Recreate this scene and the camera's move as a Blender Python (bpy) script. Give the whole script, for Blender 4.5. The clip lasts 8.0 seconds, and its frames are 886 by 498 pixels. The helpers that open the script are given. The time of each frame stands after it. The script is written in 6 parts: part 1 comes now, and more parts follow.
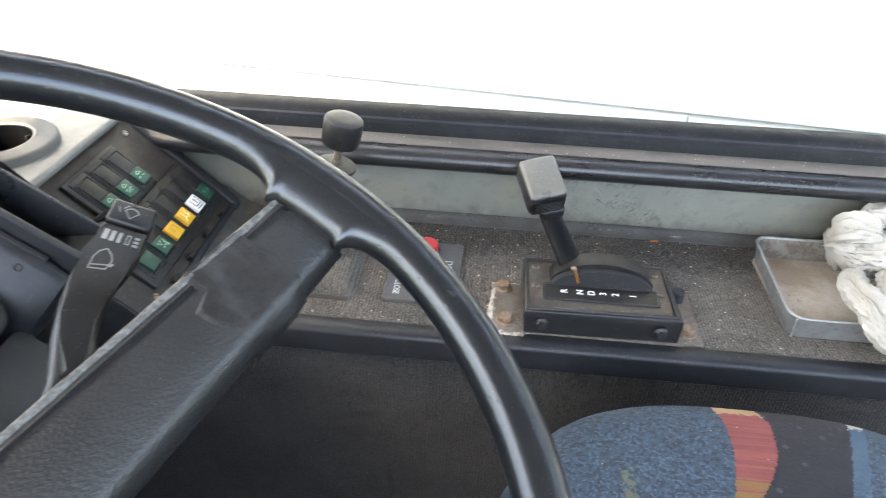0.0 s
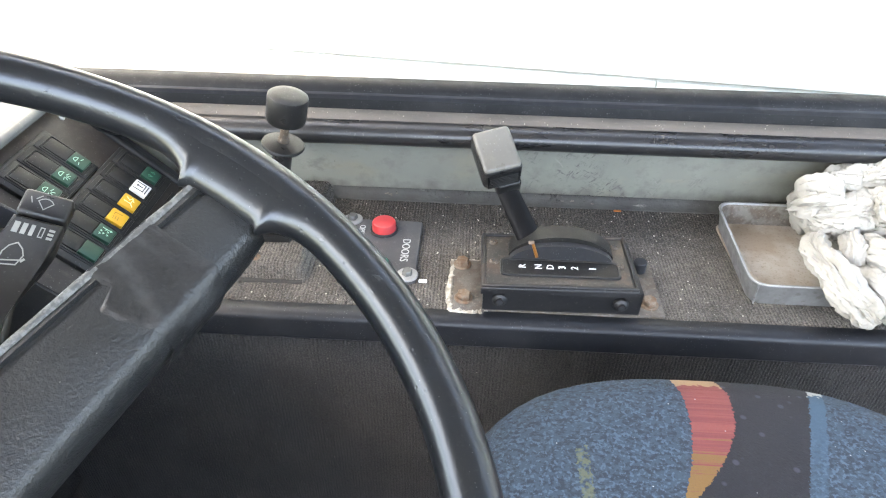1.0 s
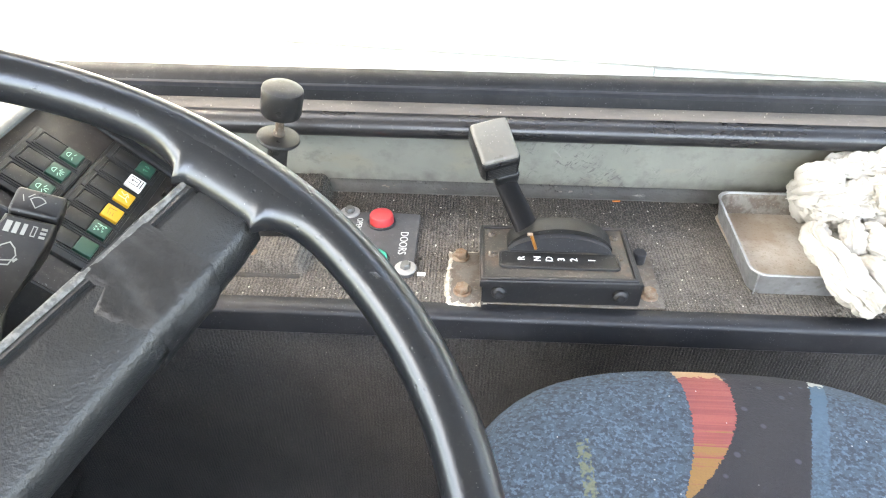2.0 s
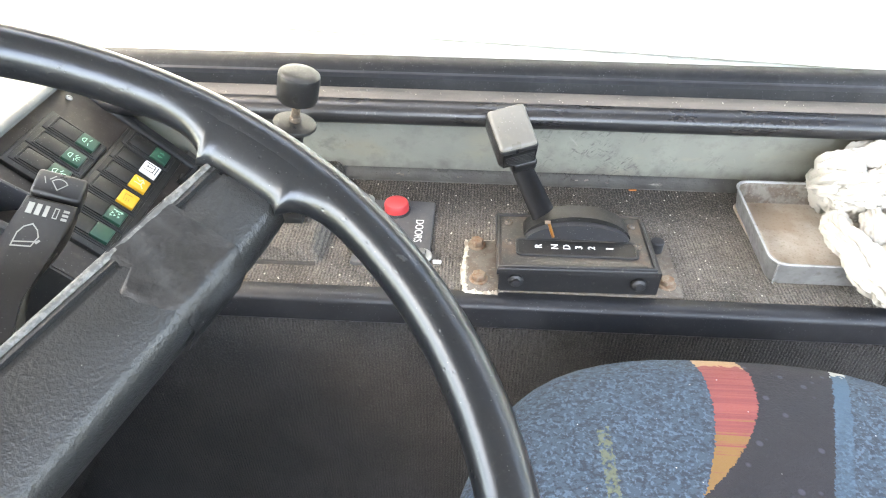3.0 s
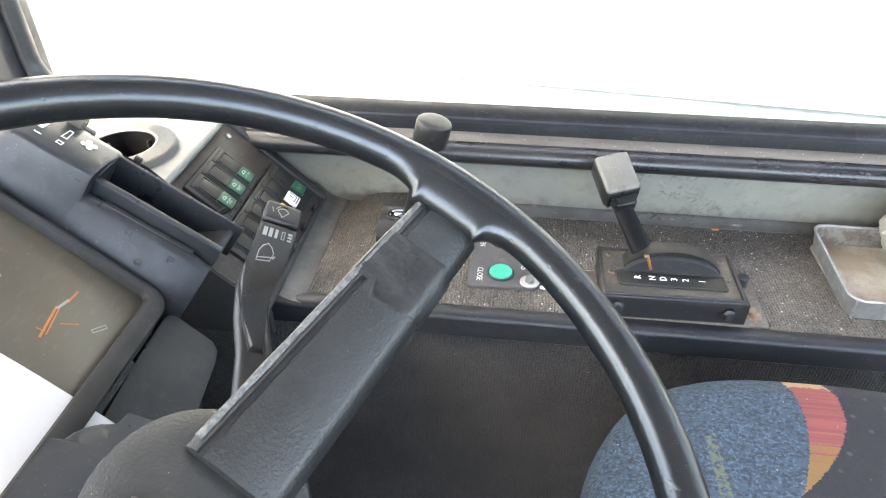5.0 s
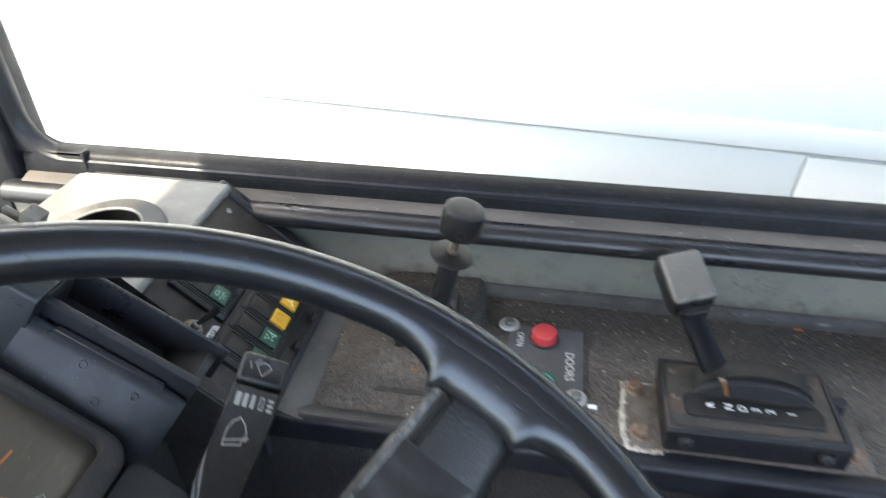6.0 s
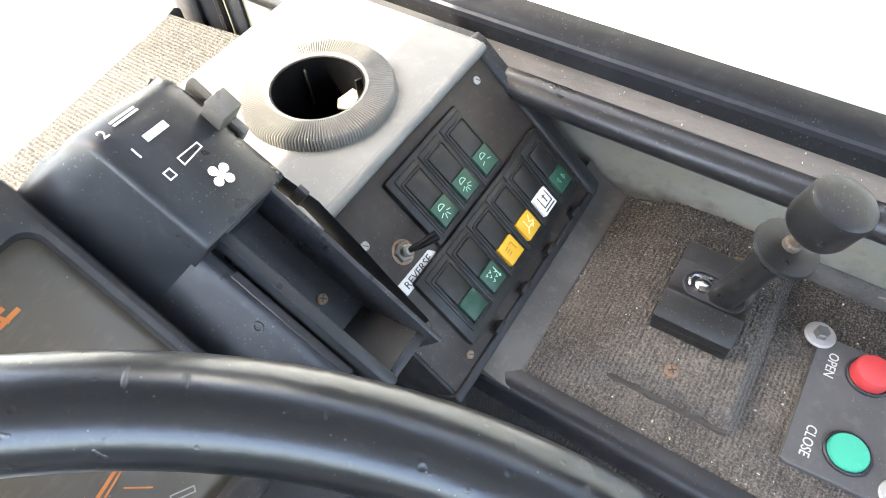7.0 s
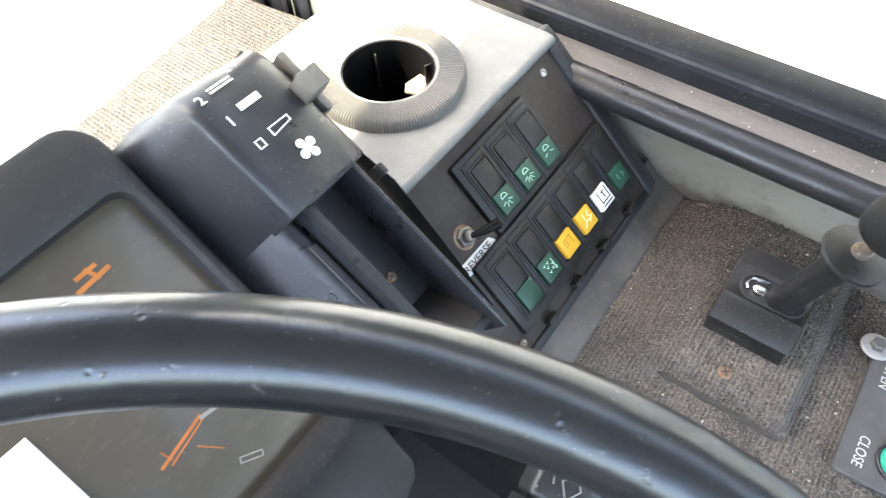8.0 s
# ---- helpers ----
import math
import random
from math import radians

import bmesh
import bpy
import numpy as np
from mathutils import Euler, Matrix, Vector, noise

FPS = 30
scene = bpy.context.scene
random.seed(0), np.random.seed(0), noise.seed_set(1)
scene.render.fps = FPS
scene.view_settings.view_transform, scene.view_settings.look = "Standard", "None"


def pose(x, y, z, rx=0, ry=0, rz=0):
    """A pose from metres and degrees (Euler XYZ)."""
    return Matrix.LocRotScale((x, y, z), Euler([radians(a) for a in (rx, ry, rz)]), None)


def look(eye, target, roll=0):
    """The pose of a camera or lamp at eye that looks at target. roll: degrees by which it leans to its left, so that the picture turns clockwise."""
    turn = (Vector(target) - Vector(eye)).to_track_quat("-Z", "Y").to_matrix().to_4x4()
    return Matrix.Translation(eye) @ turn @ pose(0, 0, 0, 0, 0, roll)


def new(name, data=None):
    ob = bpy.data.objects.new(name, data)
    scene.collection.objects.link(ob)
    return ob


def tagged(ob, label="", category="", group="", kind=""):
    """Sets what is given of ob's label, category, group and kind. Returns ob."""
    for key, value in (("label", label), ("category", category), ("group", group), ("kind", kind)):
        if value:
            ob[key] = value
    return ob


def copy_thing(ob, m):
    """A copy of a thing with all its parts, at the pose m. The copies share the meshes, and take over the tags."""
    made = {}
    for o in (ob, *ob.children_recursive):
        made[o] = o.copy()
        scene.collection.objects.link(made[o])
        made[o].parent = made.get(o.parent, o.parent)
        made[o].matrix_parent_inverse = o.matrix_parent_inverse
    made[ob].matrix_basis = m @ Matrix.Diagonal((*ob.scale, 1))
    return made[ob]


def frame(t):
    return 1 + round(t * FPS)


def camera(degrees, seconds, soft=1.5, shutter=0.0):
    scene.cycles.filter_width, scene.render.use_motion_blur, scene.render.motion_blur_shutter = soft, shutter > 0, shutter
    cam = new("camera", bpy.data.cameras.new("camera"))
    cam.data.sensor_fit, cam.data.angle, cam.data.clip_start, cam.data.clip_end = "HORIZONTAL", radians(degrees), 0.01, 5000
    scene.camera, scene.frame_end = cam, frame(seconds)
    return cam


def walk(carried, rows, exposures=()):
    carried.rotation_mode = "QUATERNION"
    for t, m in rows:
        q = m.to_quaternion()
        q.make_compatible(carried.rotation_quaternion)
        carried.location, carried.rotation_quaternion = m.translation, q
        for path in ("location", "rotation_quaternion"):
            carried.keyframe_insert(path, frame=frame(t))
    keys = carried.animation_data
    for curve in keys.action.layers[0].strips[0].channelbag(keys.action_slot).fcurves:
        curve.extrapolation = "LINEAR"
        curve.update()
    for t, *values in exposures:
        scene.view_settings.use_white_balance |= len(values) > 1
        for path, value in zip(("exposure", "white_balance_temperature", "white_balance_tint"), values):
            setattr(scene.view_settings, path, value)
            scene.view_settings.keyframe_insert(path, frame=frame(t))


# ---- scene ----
cam = camera(68.8, 8.0, 1.1, 0.25)
PATH = [
    (0, (-0.059, -0.048, 1.157), (-0.174, 1.584, 0.008), 2.2),
    (0.2, (-0.044, -0.038, 1.152), (-0.096, 1.603, 0.01), 2.9),
    (0.5, (-0.036, -0.032, 1.15), (-0.074, 1.6, -0.004), 2.8),
    (1, (-0.03, -0.028, 1.149), (-0.095, 1.561, -0.063), 1.1),
    (1.5, (-0.029, -0.022, 1.151), (-0.086, 1.555, -0.077), 0.7),
    (3, (-0.041, -0.023, 1.143), (-0.115, 1.531, -0.114), 0.6),
    (3.5, (-0.053, -0.019, 1.149), (-0.152, 1.54, -0.1), 0.4),
    (4, (-0.083, -0.025, 1.166), (-0.27, 1.544, -0.06), -0.9),
    (4.2, (-0.096, -0.054, 1.176), (-0.368, 1.508, -0.043), -1.2),
    (5.3, (-0.119, -0.104, 1.215), (-0.244, 1.522, 0.057), -0.0),
    (5.5, (-0.112, -0.089, 1.229), (-0.205, 1.55, 0.086), -0.4),
    (5.8, (-0.11, -0.021, 1.215), (-0.277, 1.56, 0.002), -2.0),
    (6, (-0.135, 0.046, 1.203), (-0.426, 1.648, 0.04), -0.7),
    (6.2, (-0.195, 0.106, 1.194), (-0.561, 1.649, -0.025), 0.7),
    (6.5, (-0.225, 0.166, 1.217), (-0.922, 1.358, -0.229), -3.2),
    (6.7, (-0.239, 0.212, 1.203), (-0.991, 1.189, -0.372), -6.7),
    (7, (-0.26, 0.238, 1.174), (-0.94, 1.181, -0.453), -4.2),
    (7.2, (-0.258, 0.239, 1.177), (-0.967, 1.14, -0.461), -6.9),
    (7.5, (-0.259, 0.243, 1.176), (-0.97, 1.14, -0.464), -6.5),
    (8, (-0.279, 0.214, 1.174), (-1.005, 1.118, -0.455), -3.2),
]
STOPS = [
    (0, 4.16, 8170, 12), (0.5, 4.21, 8170, 12), (1, 4.46, 8270, 12), (1.5, 4.75, 8740, 12), (3, 4.88, 8790, 12),
    (3.5, 4.98, 8790, 12), (4.2, 4.75, 8690, 12), (5.3, 4.45, 8100, 11.5), (5.5, 3.88, 7900, 11), (6, 3.51, 7500, 11),
    (6.2, 3.05, 7350, 10.5), (6.5, 2.85, 7150, 10), (6.7, 3.50, 7750, 12), (7, 4.44, 8000, 13), (7.2, 4.79, 8050, 13),
    (7.5, 4.70, 7900, 12.5), (8, 4.48, 7900, 12.5),
]
walk(cam, [(t, look(eye, target, roll)) for t, eye, target, roll in PATH], STOPS)


# ---- light ----
SUN_AZ, SUN_EL = math.atan2(-0.577, -0.817), radians(58)
world = bpy.data.worlds.new("sky")
scene.world = world
world.use_nodes = True
wn = world.node_tree.nodes
sky = wn.new("ShaderNodeTexSky")
sky.sky_type, sky.sun_disc, sky.sun_elevation, sky.sun_rotation = "NISHITA", False, SUN_EL, math.pi / 2 - SUN_AZ
sky.dust_density = 2.0
wn["Background"].inputs[1].default_value = 0.15
world.node_tree.links.new(sky.outputs[0], wn["Background"].inputs[0])
sun = new("sun", bpy.data.lights.new("sun", "SUN"))
sun.data.energy, sun.data.angle, sun.data.color = 2.1, radians(0.5), (1.0, 0.95, 0.88)
to_sun = Vector((math.cos(SUN_EL) * math.cos(SUN_AZ), math.cos(SUN_EL) * math.sin(SUN_AZ), math.sin(SUN_EL)))
sun.matrix_world = look(to_sun * 20, (0, 0, 0))


# ---- materials ----
class Mat:
    """A node material on world-space coordinates, in metres."""

    def __init__(self, name, colour, rough=0.5, metal=0.0, coat=0.0):
        self.m = bpy.data.materials.new(name)
        self.m.use_nodes = True
        self.n, self.l = self.m.node_tree.nodes, self.m.node_tree.links
        self.b = self.n["Principled BSDF"]
        self.b.inputs["Roughness"].default_value, self.b.inputs["Metallic"].default_value = rough, metal
        self.b.inputs["Coat Weight"].default_value = coat
        self.geo = self.n.new("ShaderNodeNewGeometry")
        rgb = self.n.new("ShaderNodeRGB")
        rgb.outputs[0].default_value = (*colour, 1)
        self.c, self.h, self.r = rgb.outputs[0], None, None
        self.rough = rough

    def at(self, scale=(1, 1, 1)):
        v = self.n.new("ShaderNodeVectorMath")
        v.operation = "MULTIPLY"
        v.inputs[1].default_value = scale
        self.l.new(self.geo.outputs["Position"], v.inputs[0])
        return v.outputs[0]

    def noise(self, size, detail=3.0, stretch=(1, 1, 1), rough=0.55):
        t = self.n.new("ShaderNodeTexNoise")
        t.inputs["Scale"].default_value, t.inputs["Detail"].default_value, t.inputs["Roughness"].default_value = 1.0 / size, detail, rough
        self.l.new(self.at(stretch), t.inputs["Vector"])
        return t.outputs[0]

    def streaks(self, size, turn, stretch, detail=4.0, rough=0.65):
        """Noise drawn out along a direction, turned by degrees about the three axes."""
        w, v = self.n.new("ShaderNodeMapping"), self.n.new("ShaderNodeMapping")
        w.inputs["Rotation"].default_value = tuple(radians(a) for a in turn)
        v.inputs["Scale"].default_value = stretch
        self.l.new(self.geo.outputs["Position"], w.inputs["Vector"])
        self.l.new(w.outputs[0], v.inputs["Vector"])
        t = self.n.new("ShaderNodeTexNoise")
        t.inputs["Scale"].default_value, t.inputs["Detail"].default_value, t.inputs["Roughness"].default_value = 1.0 / size, detail, rough
        self.l.new(v.outputs[0], t.inputs["Vector"])
        return t.outputs[0]

    def cells(self, size, stretch=(1, 1, 1), feature="F1"):
        t = self.n.new("ShaderNodeTexVoronoi")
        t.feature = feature
        t.inputs["Scale"].default_value = 1.0 / size
        self.l.new(self.at(stretch), t.inputs["Vector"])
        return t.outputs["Distance"]

    def wave(self, size, axis, distort=1.0, detail=2.0, dscale=2.0):
        t = self.n.new("ShaderNodeTexWave")
        t.bands_direction = axis
        t.inputs["Scale"].default_value = 0.314 / size
        t.inputs["Distortion"].default_value, t.inputs["Detail"].default_value, t.inputs["Detail Scale"].default_value = distort, detail, dscale
        self.l.new(self.at(), t.inputs["Vector"])
        return t.outputs["Fac"] if "Fac" in t.outputs else t.outputs[1]

    def ramp(self, fac, lo, hi, a=0.0, b=1.0):
        t = self.n.new("ShaderNodeMapRange")
        for k, v in zip((1, 2, 3, 4), (lo, hi, a, b)):
            t.inputs[k].default_value = v
        self.l.new(fac, t.inputs[0])
        return t.outputs[0]

    def math(self, op, a, b=0.0):
        t = self.n.new("ShaderNodeMath")
        t.operation = op
        for k, v in enumerate((a, b)):
            if isinstance(v, (int, float)):
                t.inputs[k].default_value = v
            else:
                self.l.new(v, t.inputs[k])
        return t.outputs[0]

    def axis(self, k):
        t = self.n.new("ShaderNodeSeparateXYZ")
        self.l.new(self.geo.outputs["Position"], t.inputs[0])
        return t.outputs[k]

    def mix(self, fac, colour, mode="MIX"):
        t = self.n.new("ShaderNodeMix")
        t.data_type, t.blend_type = "RGBA", mode
        if isinstance(fac, (int, float)):
            t.inputs[0].default_value = fac
        else:
            self.l.new(fac, t.inputs[0])
        self.l.new(self.c, t.inputs[6])
        t.inputs[7].default_value = (*colour, 1)
        self.c = t.outputs[2]
        return self

    def bump(self, height, strength=0.3, dist=0.001):
        t = self.n.new("ShaderNodeBump")
        t.inputs["Strength"].default_value, t.inputs["Distance"].default_value = strength, dist
        self.l.new(height, t.inputs["Height"])
        if self.h is not None:
            self.l.new(self.h, t.inputs["Normal"])
        self.h = t.outputs[0]
        return self

    def roughness(self, fac, lo, hi):
        self.r = self.ramp(fac, 0.3, 0.7, lo, hi)
        return self

    def done(self):
        self.l.new(self.c, self.b.inputs["Base Color"])
        if self.h is not None:
            self.l.new(self.h, self.b.inputs["Normal"])
        if self.r is not None:
            self.l.new(self.r, self.b.inputs["Roughness"])
        return self.m


def plastic(name, colour, rough=0.5, dust=0.25, specks=True, grain=0.0006, strength=0.25, gloss=0.36):
    k = Mat(name, colour, rough)
    k.b.inputs["Specular IOR Level"].default_value = gloss
    dusty = tuple(min(1, c * 1.5 + 0.018) for c in colour)
    k.mix(k.ramp(k.noise(0.06, 5), 0.48, 0.72, 0, dust), dusty)
    k.mix(k.ramp(k.noise(0.009, 4), 0.55, 0.75, 0, dust), tuple(c * f for c, f in zip(dusty, (1.08, 1.0, 0.92))))
    if specks:
        thick = k.ramp(k.noise(0.035, 4), 0.42, 0.62)
        k.mix(k.math("MULTIPLY", k.ramp(k.cells(0.0034), 0.15, 0.07, 0, 0.6), thick), tuple(min(1, c * 1.5 + 0.15) for c in colour))
        hairs = k.ramp(k.streaks(0.0022, (20, 35, 50), (0.18, 1, 1), 2.0, 0.5), 0.70, 0.74, 0, 0.5)
        k.mix(k.math("MULTIPLY", hairs, thick), tuple(min(1, c * 1.6 + 0.12) for c in colour))
        k.mix(k.ramp(k.cells(0.017), 0.026, 0.016, 0, 0.5), (0.38, 0.36, 0.33))
    k.roughness(k.noise(0.02, 4), rough - 0.08, rough + 0.14)
    if grain:
        k.bump(k.noise(grain, 2), strength, 0.0004)
    return k.done()


def flat(name, colour, rough=0.5, metal=0.0, wear=0.2):
    k = Mat(name, colour, rough, metal)
    k.mix(k.ramp(k.noise(0.012, 4), 0.4, 0.75, 0, wear), tuple(c * 0.55 for c in colour))
    k.roughness(k.noise(0.01, 3), max(0.05, rough - 0.08), rough + 0.1)
    return k.done()


BLACK = plastic("black_moulded_plastic", (0.020, 0.0205, 0.023), 0.42)
BINNACLE = plastic("blue_black_dash_plastic", (0.0150, 0.0170, 0.0205), 0.33, 0.35, True, 0.0006, 0.25, 0.34)
BEZEL = plastic("charcoal_bezel_plastic", (0.0165, 0.017, 0.0185), 0.48, 0.4, True, 0.0006, 0.25, 0.28)


def rim_plastic():
    k = Mat("polished_black_rim", (0.0058, 0.0066, 0.0080), 0.275)
    k.mix(k.ramp(k.noise(0.02, 4), 0.45, 0.75, 0, 0.4), (0.0115, 0.0112, 0.0112))
    k.mix(k.ramp(k.noise(0.0022, 3), 0.58, 0.72, 0, 0.35), (0.030, 0.029, 0.028))
    k.mix(k.ramp(k.cells(0.0042), 0.09, 0.04, 0, 0.45), (0.16, 0.16, 0.155))
    k.mix(k.ramp(k.cells(0.021), 0.022, 0.013, 0, 0.5), (0.4, 0.4, 0.38))
    nicks = k.ramp(k.streaks(0.006, (0, 30, 40), (0.3, 1, 1), 3.0, 0.6), 0.66, 0.72)
    k.mix(k.math("MULTIPLY", nicks, 0.35), (0.06, 0.06, 0.06))
    k.bump(k.noise(0.0011, 2), 0.10, 0.0003)
    k.bump(k.ramp(k.cells(0.0075), 0.14, 0.04, 1, 0), 0.35, 0.0005)
    k.bump(nicks, 0.3, 0.0004)
    k.bump(k.noise(0.012, 3), 0.10, 0.002)
    k.b.inputs["Specular IOR Level"].default_value = 0.62
    # bluish light in the highlights is set as a tint of the material
    k.b.inputs["Specular Tint"].default_value = (0.84, 0.92, 1.0, 1.0)
    return k.done()


RIM = rim_plastic()
PANELP = plastic("brown_black_panel_plastic", (0.025, 0.020, 0.0175), 0.44, 0.7, True, 0.0006, 0.25, 0.24)
GASKET = plastic("black_window_gasket", (0.0080, 0.0085, 0.0100), 0.40, 0.35, True, 0.0006, 0.25, 0.16)
SWITCHP = plastic("switch_black_plastic", (0.0105, 0.0102, 0.0098), 0.40, 0.5, True, 0.0006, 0.25, 0.3)
KNOB = plastic("knob_dark_grey_plastic", (0.0115, 0.0115, 0.0118), 0.33, 0.3, True)
HANDLE = plastic("grey_handle_plastic", (0.108, 0.101, 0.089), 0.30, 0.3, True)
LEVER = plastic("black_lever_plastic", (0.004, 0.004, 0.0045), 0.36, 0.10, False, 0.0006, 0.25, 0.12)
COVE = plastic("grey_brown_cove_vinyl", (0.066, 0.060, 0.054), 0.5, 0.6, True)
GREY = plastic("grey_vent_cover_plastic", (0.126, 0.128, 0.124), 0.42, 0.35, True)
TRIM = plastic("black_edge_trim", (0.009, 0.010, 0.0125), 0.38, 0.3, True)
COWL = plastic("blue_grey_cowl_paint", (0.068, 0.076, 0.079), 0.55, 0.25, True)
PLATE = plastic("dark_grey_control_plate", (0.058, 0.058, 0.059), 0.45, 0.4, True)
WHITEINK = flat("white_marking_ink", (0.72, 0.72, 0.7), 0.6, 0, 0.3)
PLATEINK = flat("dulled_white_ink", (0.46, 0.46, 0.44), 0.6, 0, 0.3)
GREYINK = flat("worn_grey_marking_ink", (0.24, 0.24, 0.225), 0.6, 0, 0.3)
LENSGREEN = plastic("green_symbol_lens", (0.010, 0.046, 0.030), 0.35, 0.2, False, 0)
LENSYELLOW = plastic("yellow_symbol_lens", (0.50, 0.27, 0.02), 0.4, 0.1, False, 0)
LENSWHITE = plastic("white_symbol_lens", (0.66, 0.66, 0.64), 0.4, 0.0, False, 0)
RED = plastic("red_push_button", (0.43, 0.040, 0.042), 0.35, 0.1, False, 0)
GREEN = plastic("green_push_button", (0.015, 0.31, 0.21), 0.4, 0.1, True, 0)
ORANGE = flat("orange_needle_paint", (0.40, 0.12, 0.02), 0.6, 0, 0.5)
STEEL = flat("zinc_plated_steel", (0.36, 0.355, 0.34), 0.45, 0.45, 0.5)
BOLT = flat("dull_bolt_steel", (0.15, 0.148, 0.14), 0.4, 0.5, 0.6)
CHROME = flat("bright_steel", (0.42, 0.42, 0.42), 0.22, 1.0, 0.4)
PAPER = flat("white_paper", (0.85, 0.86, 0.88), 0.8, 0, 0.03)
LABEL = flat("worn_white_label", (0.50, 0.50, 0.485), 0.5, 0, 0.2)
AMBER = flat("amber_marker", (0.20, 0.078, 0.014), 0.4, 0, 0.2)


def carpet(name, colour, lint, rib=0.0034, axis="X", depth=0.9, stain=(0.03, 0.025, 0.022), amount=0.6, dark_from=None, ribs=0.8):
    k = Mat(name, colour, 0.95)
    w = k.wave(rib, axis, 1.0, 2, 3.0)
    tufts = k.noise(0.0014, 3, (1, 1, 1), 0.7)
    loops = k.cells(0.0025, (1.0, 0.7, 1))
    k.mix(k.ramp(k.noise(0.020, 5), 0.5, 0.8, 0, 0.45), tuple(c * 1.5 for c in colour))
    k.mix(k.ramp(k.noise(0.07, 5), 0.40, 0.64, 0, amount), stain)
    if dark_from:
        # darker towards the wall, with a ragged edge
        k.mix(k.ramp(k.math("ADD", k.axis(1), k.math("MULTIPLY", k.noise(0.05, 5), 0.12)), dark_from, dark_from + 0.06, 0, 0.92), tuple(c * 0.6 for c in stain))
    k.mix(k.math("MULTIPLY", k.ramp(w, 0.6, 0.15, 0, ribs), k.ramp(k.noise(0.018, 4), 0.30, 0.62, 0.25, 1.0)), tuple(c * 0.25 for c in colour))
    k.mix(k.ramp(loops, 0.35, 0.75, 0, 0.45), tuple(c * 0.25 for c in colour))
    k.mix(k.ramp(tufts, 0.48, 0.64, 0, 0.6), lint)
    k.mix(k.ramp(tufts, 0.44, 0.34, 0, 0.6), tuple(c * 0.2 for c in colour))
    k.mix(k.ramp(k.cells(0.017), 0.045, 0.025, 0, 0.6), (0.40, 0.37, 0.32))
    k.bump(w, ribs, 0.0018)
    k.bump(k.ramp(loops, 0.0, 0.8, 1, 0), 0.8, 0.002)
    k.bump(tufts, depth, 0.0016)
    return k.done()


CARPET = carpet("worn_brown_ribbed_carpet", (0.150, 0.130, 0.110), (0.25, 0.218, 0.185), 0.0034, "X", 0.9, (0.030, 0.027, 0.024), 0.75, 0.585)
RISER = carpet("dark_ribbed_carpet", (0.048, 0.045, 0.042), (0.125, 0.117, 0.107), 0.0036, "X", 0.8, (0.018, 0.017, 0.016), 0.6, None, 0.6)
DASHCARPET = carpet("beige_dash_carpet", (0.094, 0.090, 0.084), (0.175, 0.169, 0.160), 0.0045, "Y", 1.0, (0.05, 0.045, 0.039), 0.5)


def painted_wall():
    k = Mat("grey_green_wall_paint", (0.125, 0.128, 0.108), 0.5)
    # yellower, paler paint towards the front; some of the light there is in the colour
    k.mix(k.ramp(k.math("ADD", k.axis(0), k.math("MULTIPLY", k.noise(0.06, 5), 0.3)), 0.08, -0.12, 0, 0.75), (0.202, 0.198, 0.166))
    k.mix(k.ramp(k.noise(0.035, 5), 0.45, 0.62, 0, 0.5), (0.154, 0.160, 0.133))
    k.mix(k.ramp(k.noise(0.05, 6, (0.6, 1, 1.4)), 0.52, 0.64, 0, 0.6), (0.172, 0.153, 0.108))
    k.mix(k.ramp(k.noise(0.022, 6, (0.8, 1, 1.2), 0.7), 0.52, 0.66, 0, 0.6), (0.080, 0.077, 0.066))
    k.mix(k.ramp(k.noise(0.12, 5), 0.4, 0.7, 0, 0.5), (0.139, 0.136, 0.119))
    k.mix(k.ramp(k.noise(0.25, 3, (0.3, 1, 2.0)), 0.45, 0.65, 0, 0.4), (0.100, 0.103, 0.088))
    patch = k.math("MULTIPLY", k.ramp(k.math("ABSOLUTE", k.math("SUBTRACT", k.axis(0), 0.125)), 0.16, 0.03), k.ramp(k.noise(0.03, 4), 0.46, 0.60))
    for turn, size in ((38, 0.007), (-22, 0.005), (60, 0.006)):
        scuff = k.ramp(k.streaks(size, (0, turn, 0), (0.30, 1, 1.3), 5.0, 0.75), 0.56, 0.62)
        k.mix(k.math("MULTIPLY", k.math("MULTIPLY", scuff, patch), 0.9), (0.046, 0.043, 0.037))
    k.mix(k.ramp(k.streaks(0.008, (0, -50, 0), (0.3, 1, 1.3), 5.0, 0.75), 0.64, 0.74, 0, 0.35), (0.252, 0.244, 0.210))
    k.mix(k.ramp(k.cells(0.02), 0.05, 0.03, 0, 0.7), (0.059, 0.050, 0.042))
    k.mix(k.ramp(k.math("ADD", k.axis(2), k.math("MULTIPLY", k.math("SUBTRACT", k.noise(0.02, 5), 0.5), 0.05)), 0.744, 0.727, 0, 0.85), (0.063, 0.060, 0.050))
    k.bump(k.noise(0.03, 4), 0.3, 0.003)
    k.bump(k.noise(0.004, 3), 0.12, 0.001)
    return k.done()


def seam_shade():
    k = Mat("dark_fluffy_seam_shade", (0.040, 0.036, 0.032), 0.95)
    k.mix(k.ramp(k.noise(0.002, 3), 0.5, 0.7, 0, 0.5), (0.06, 0.052, 0.045))
    k.bump(k.noise(0.0012, 3), 0.8, 0.001)
    return k.done()


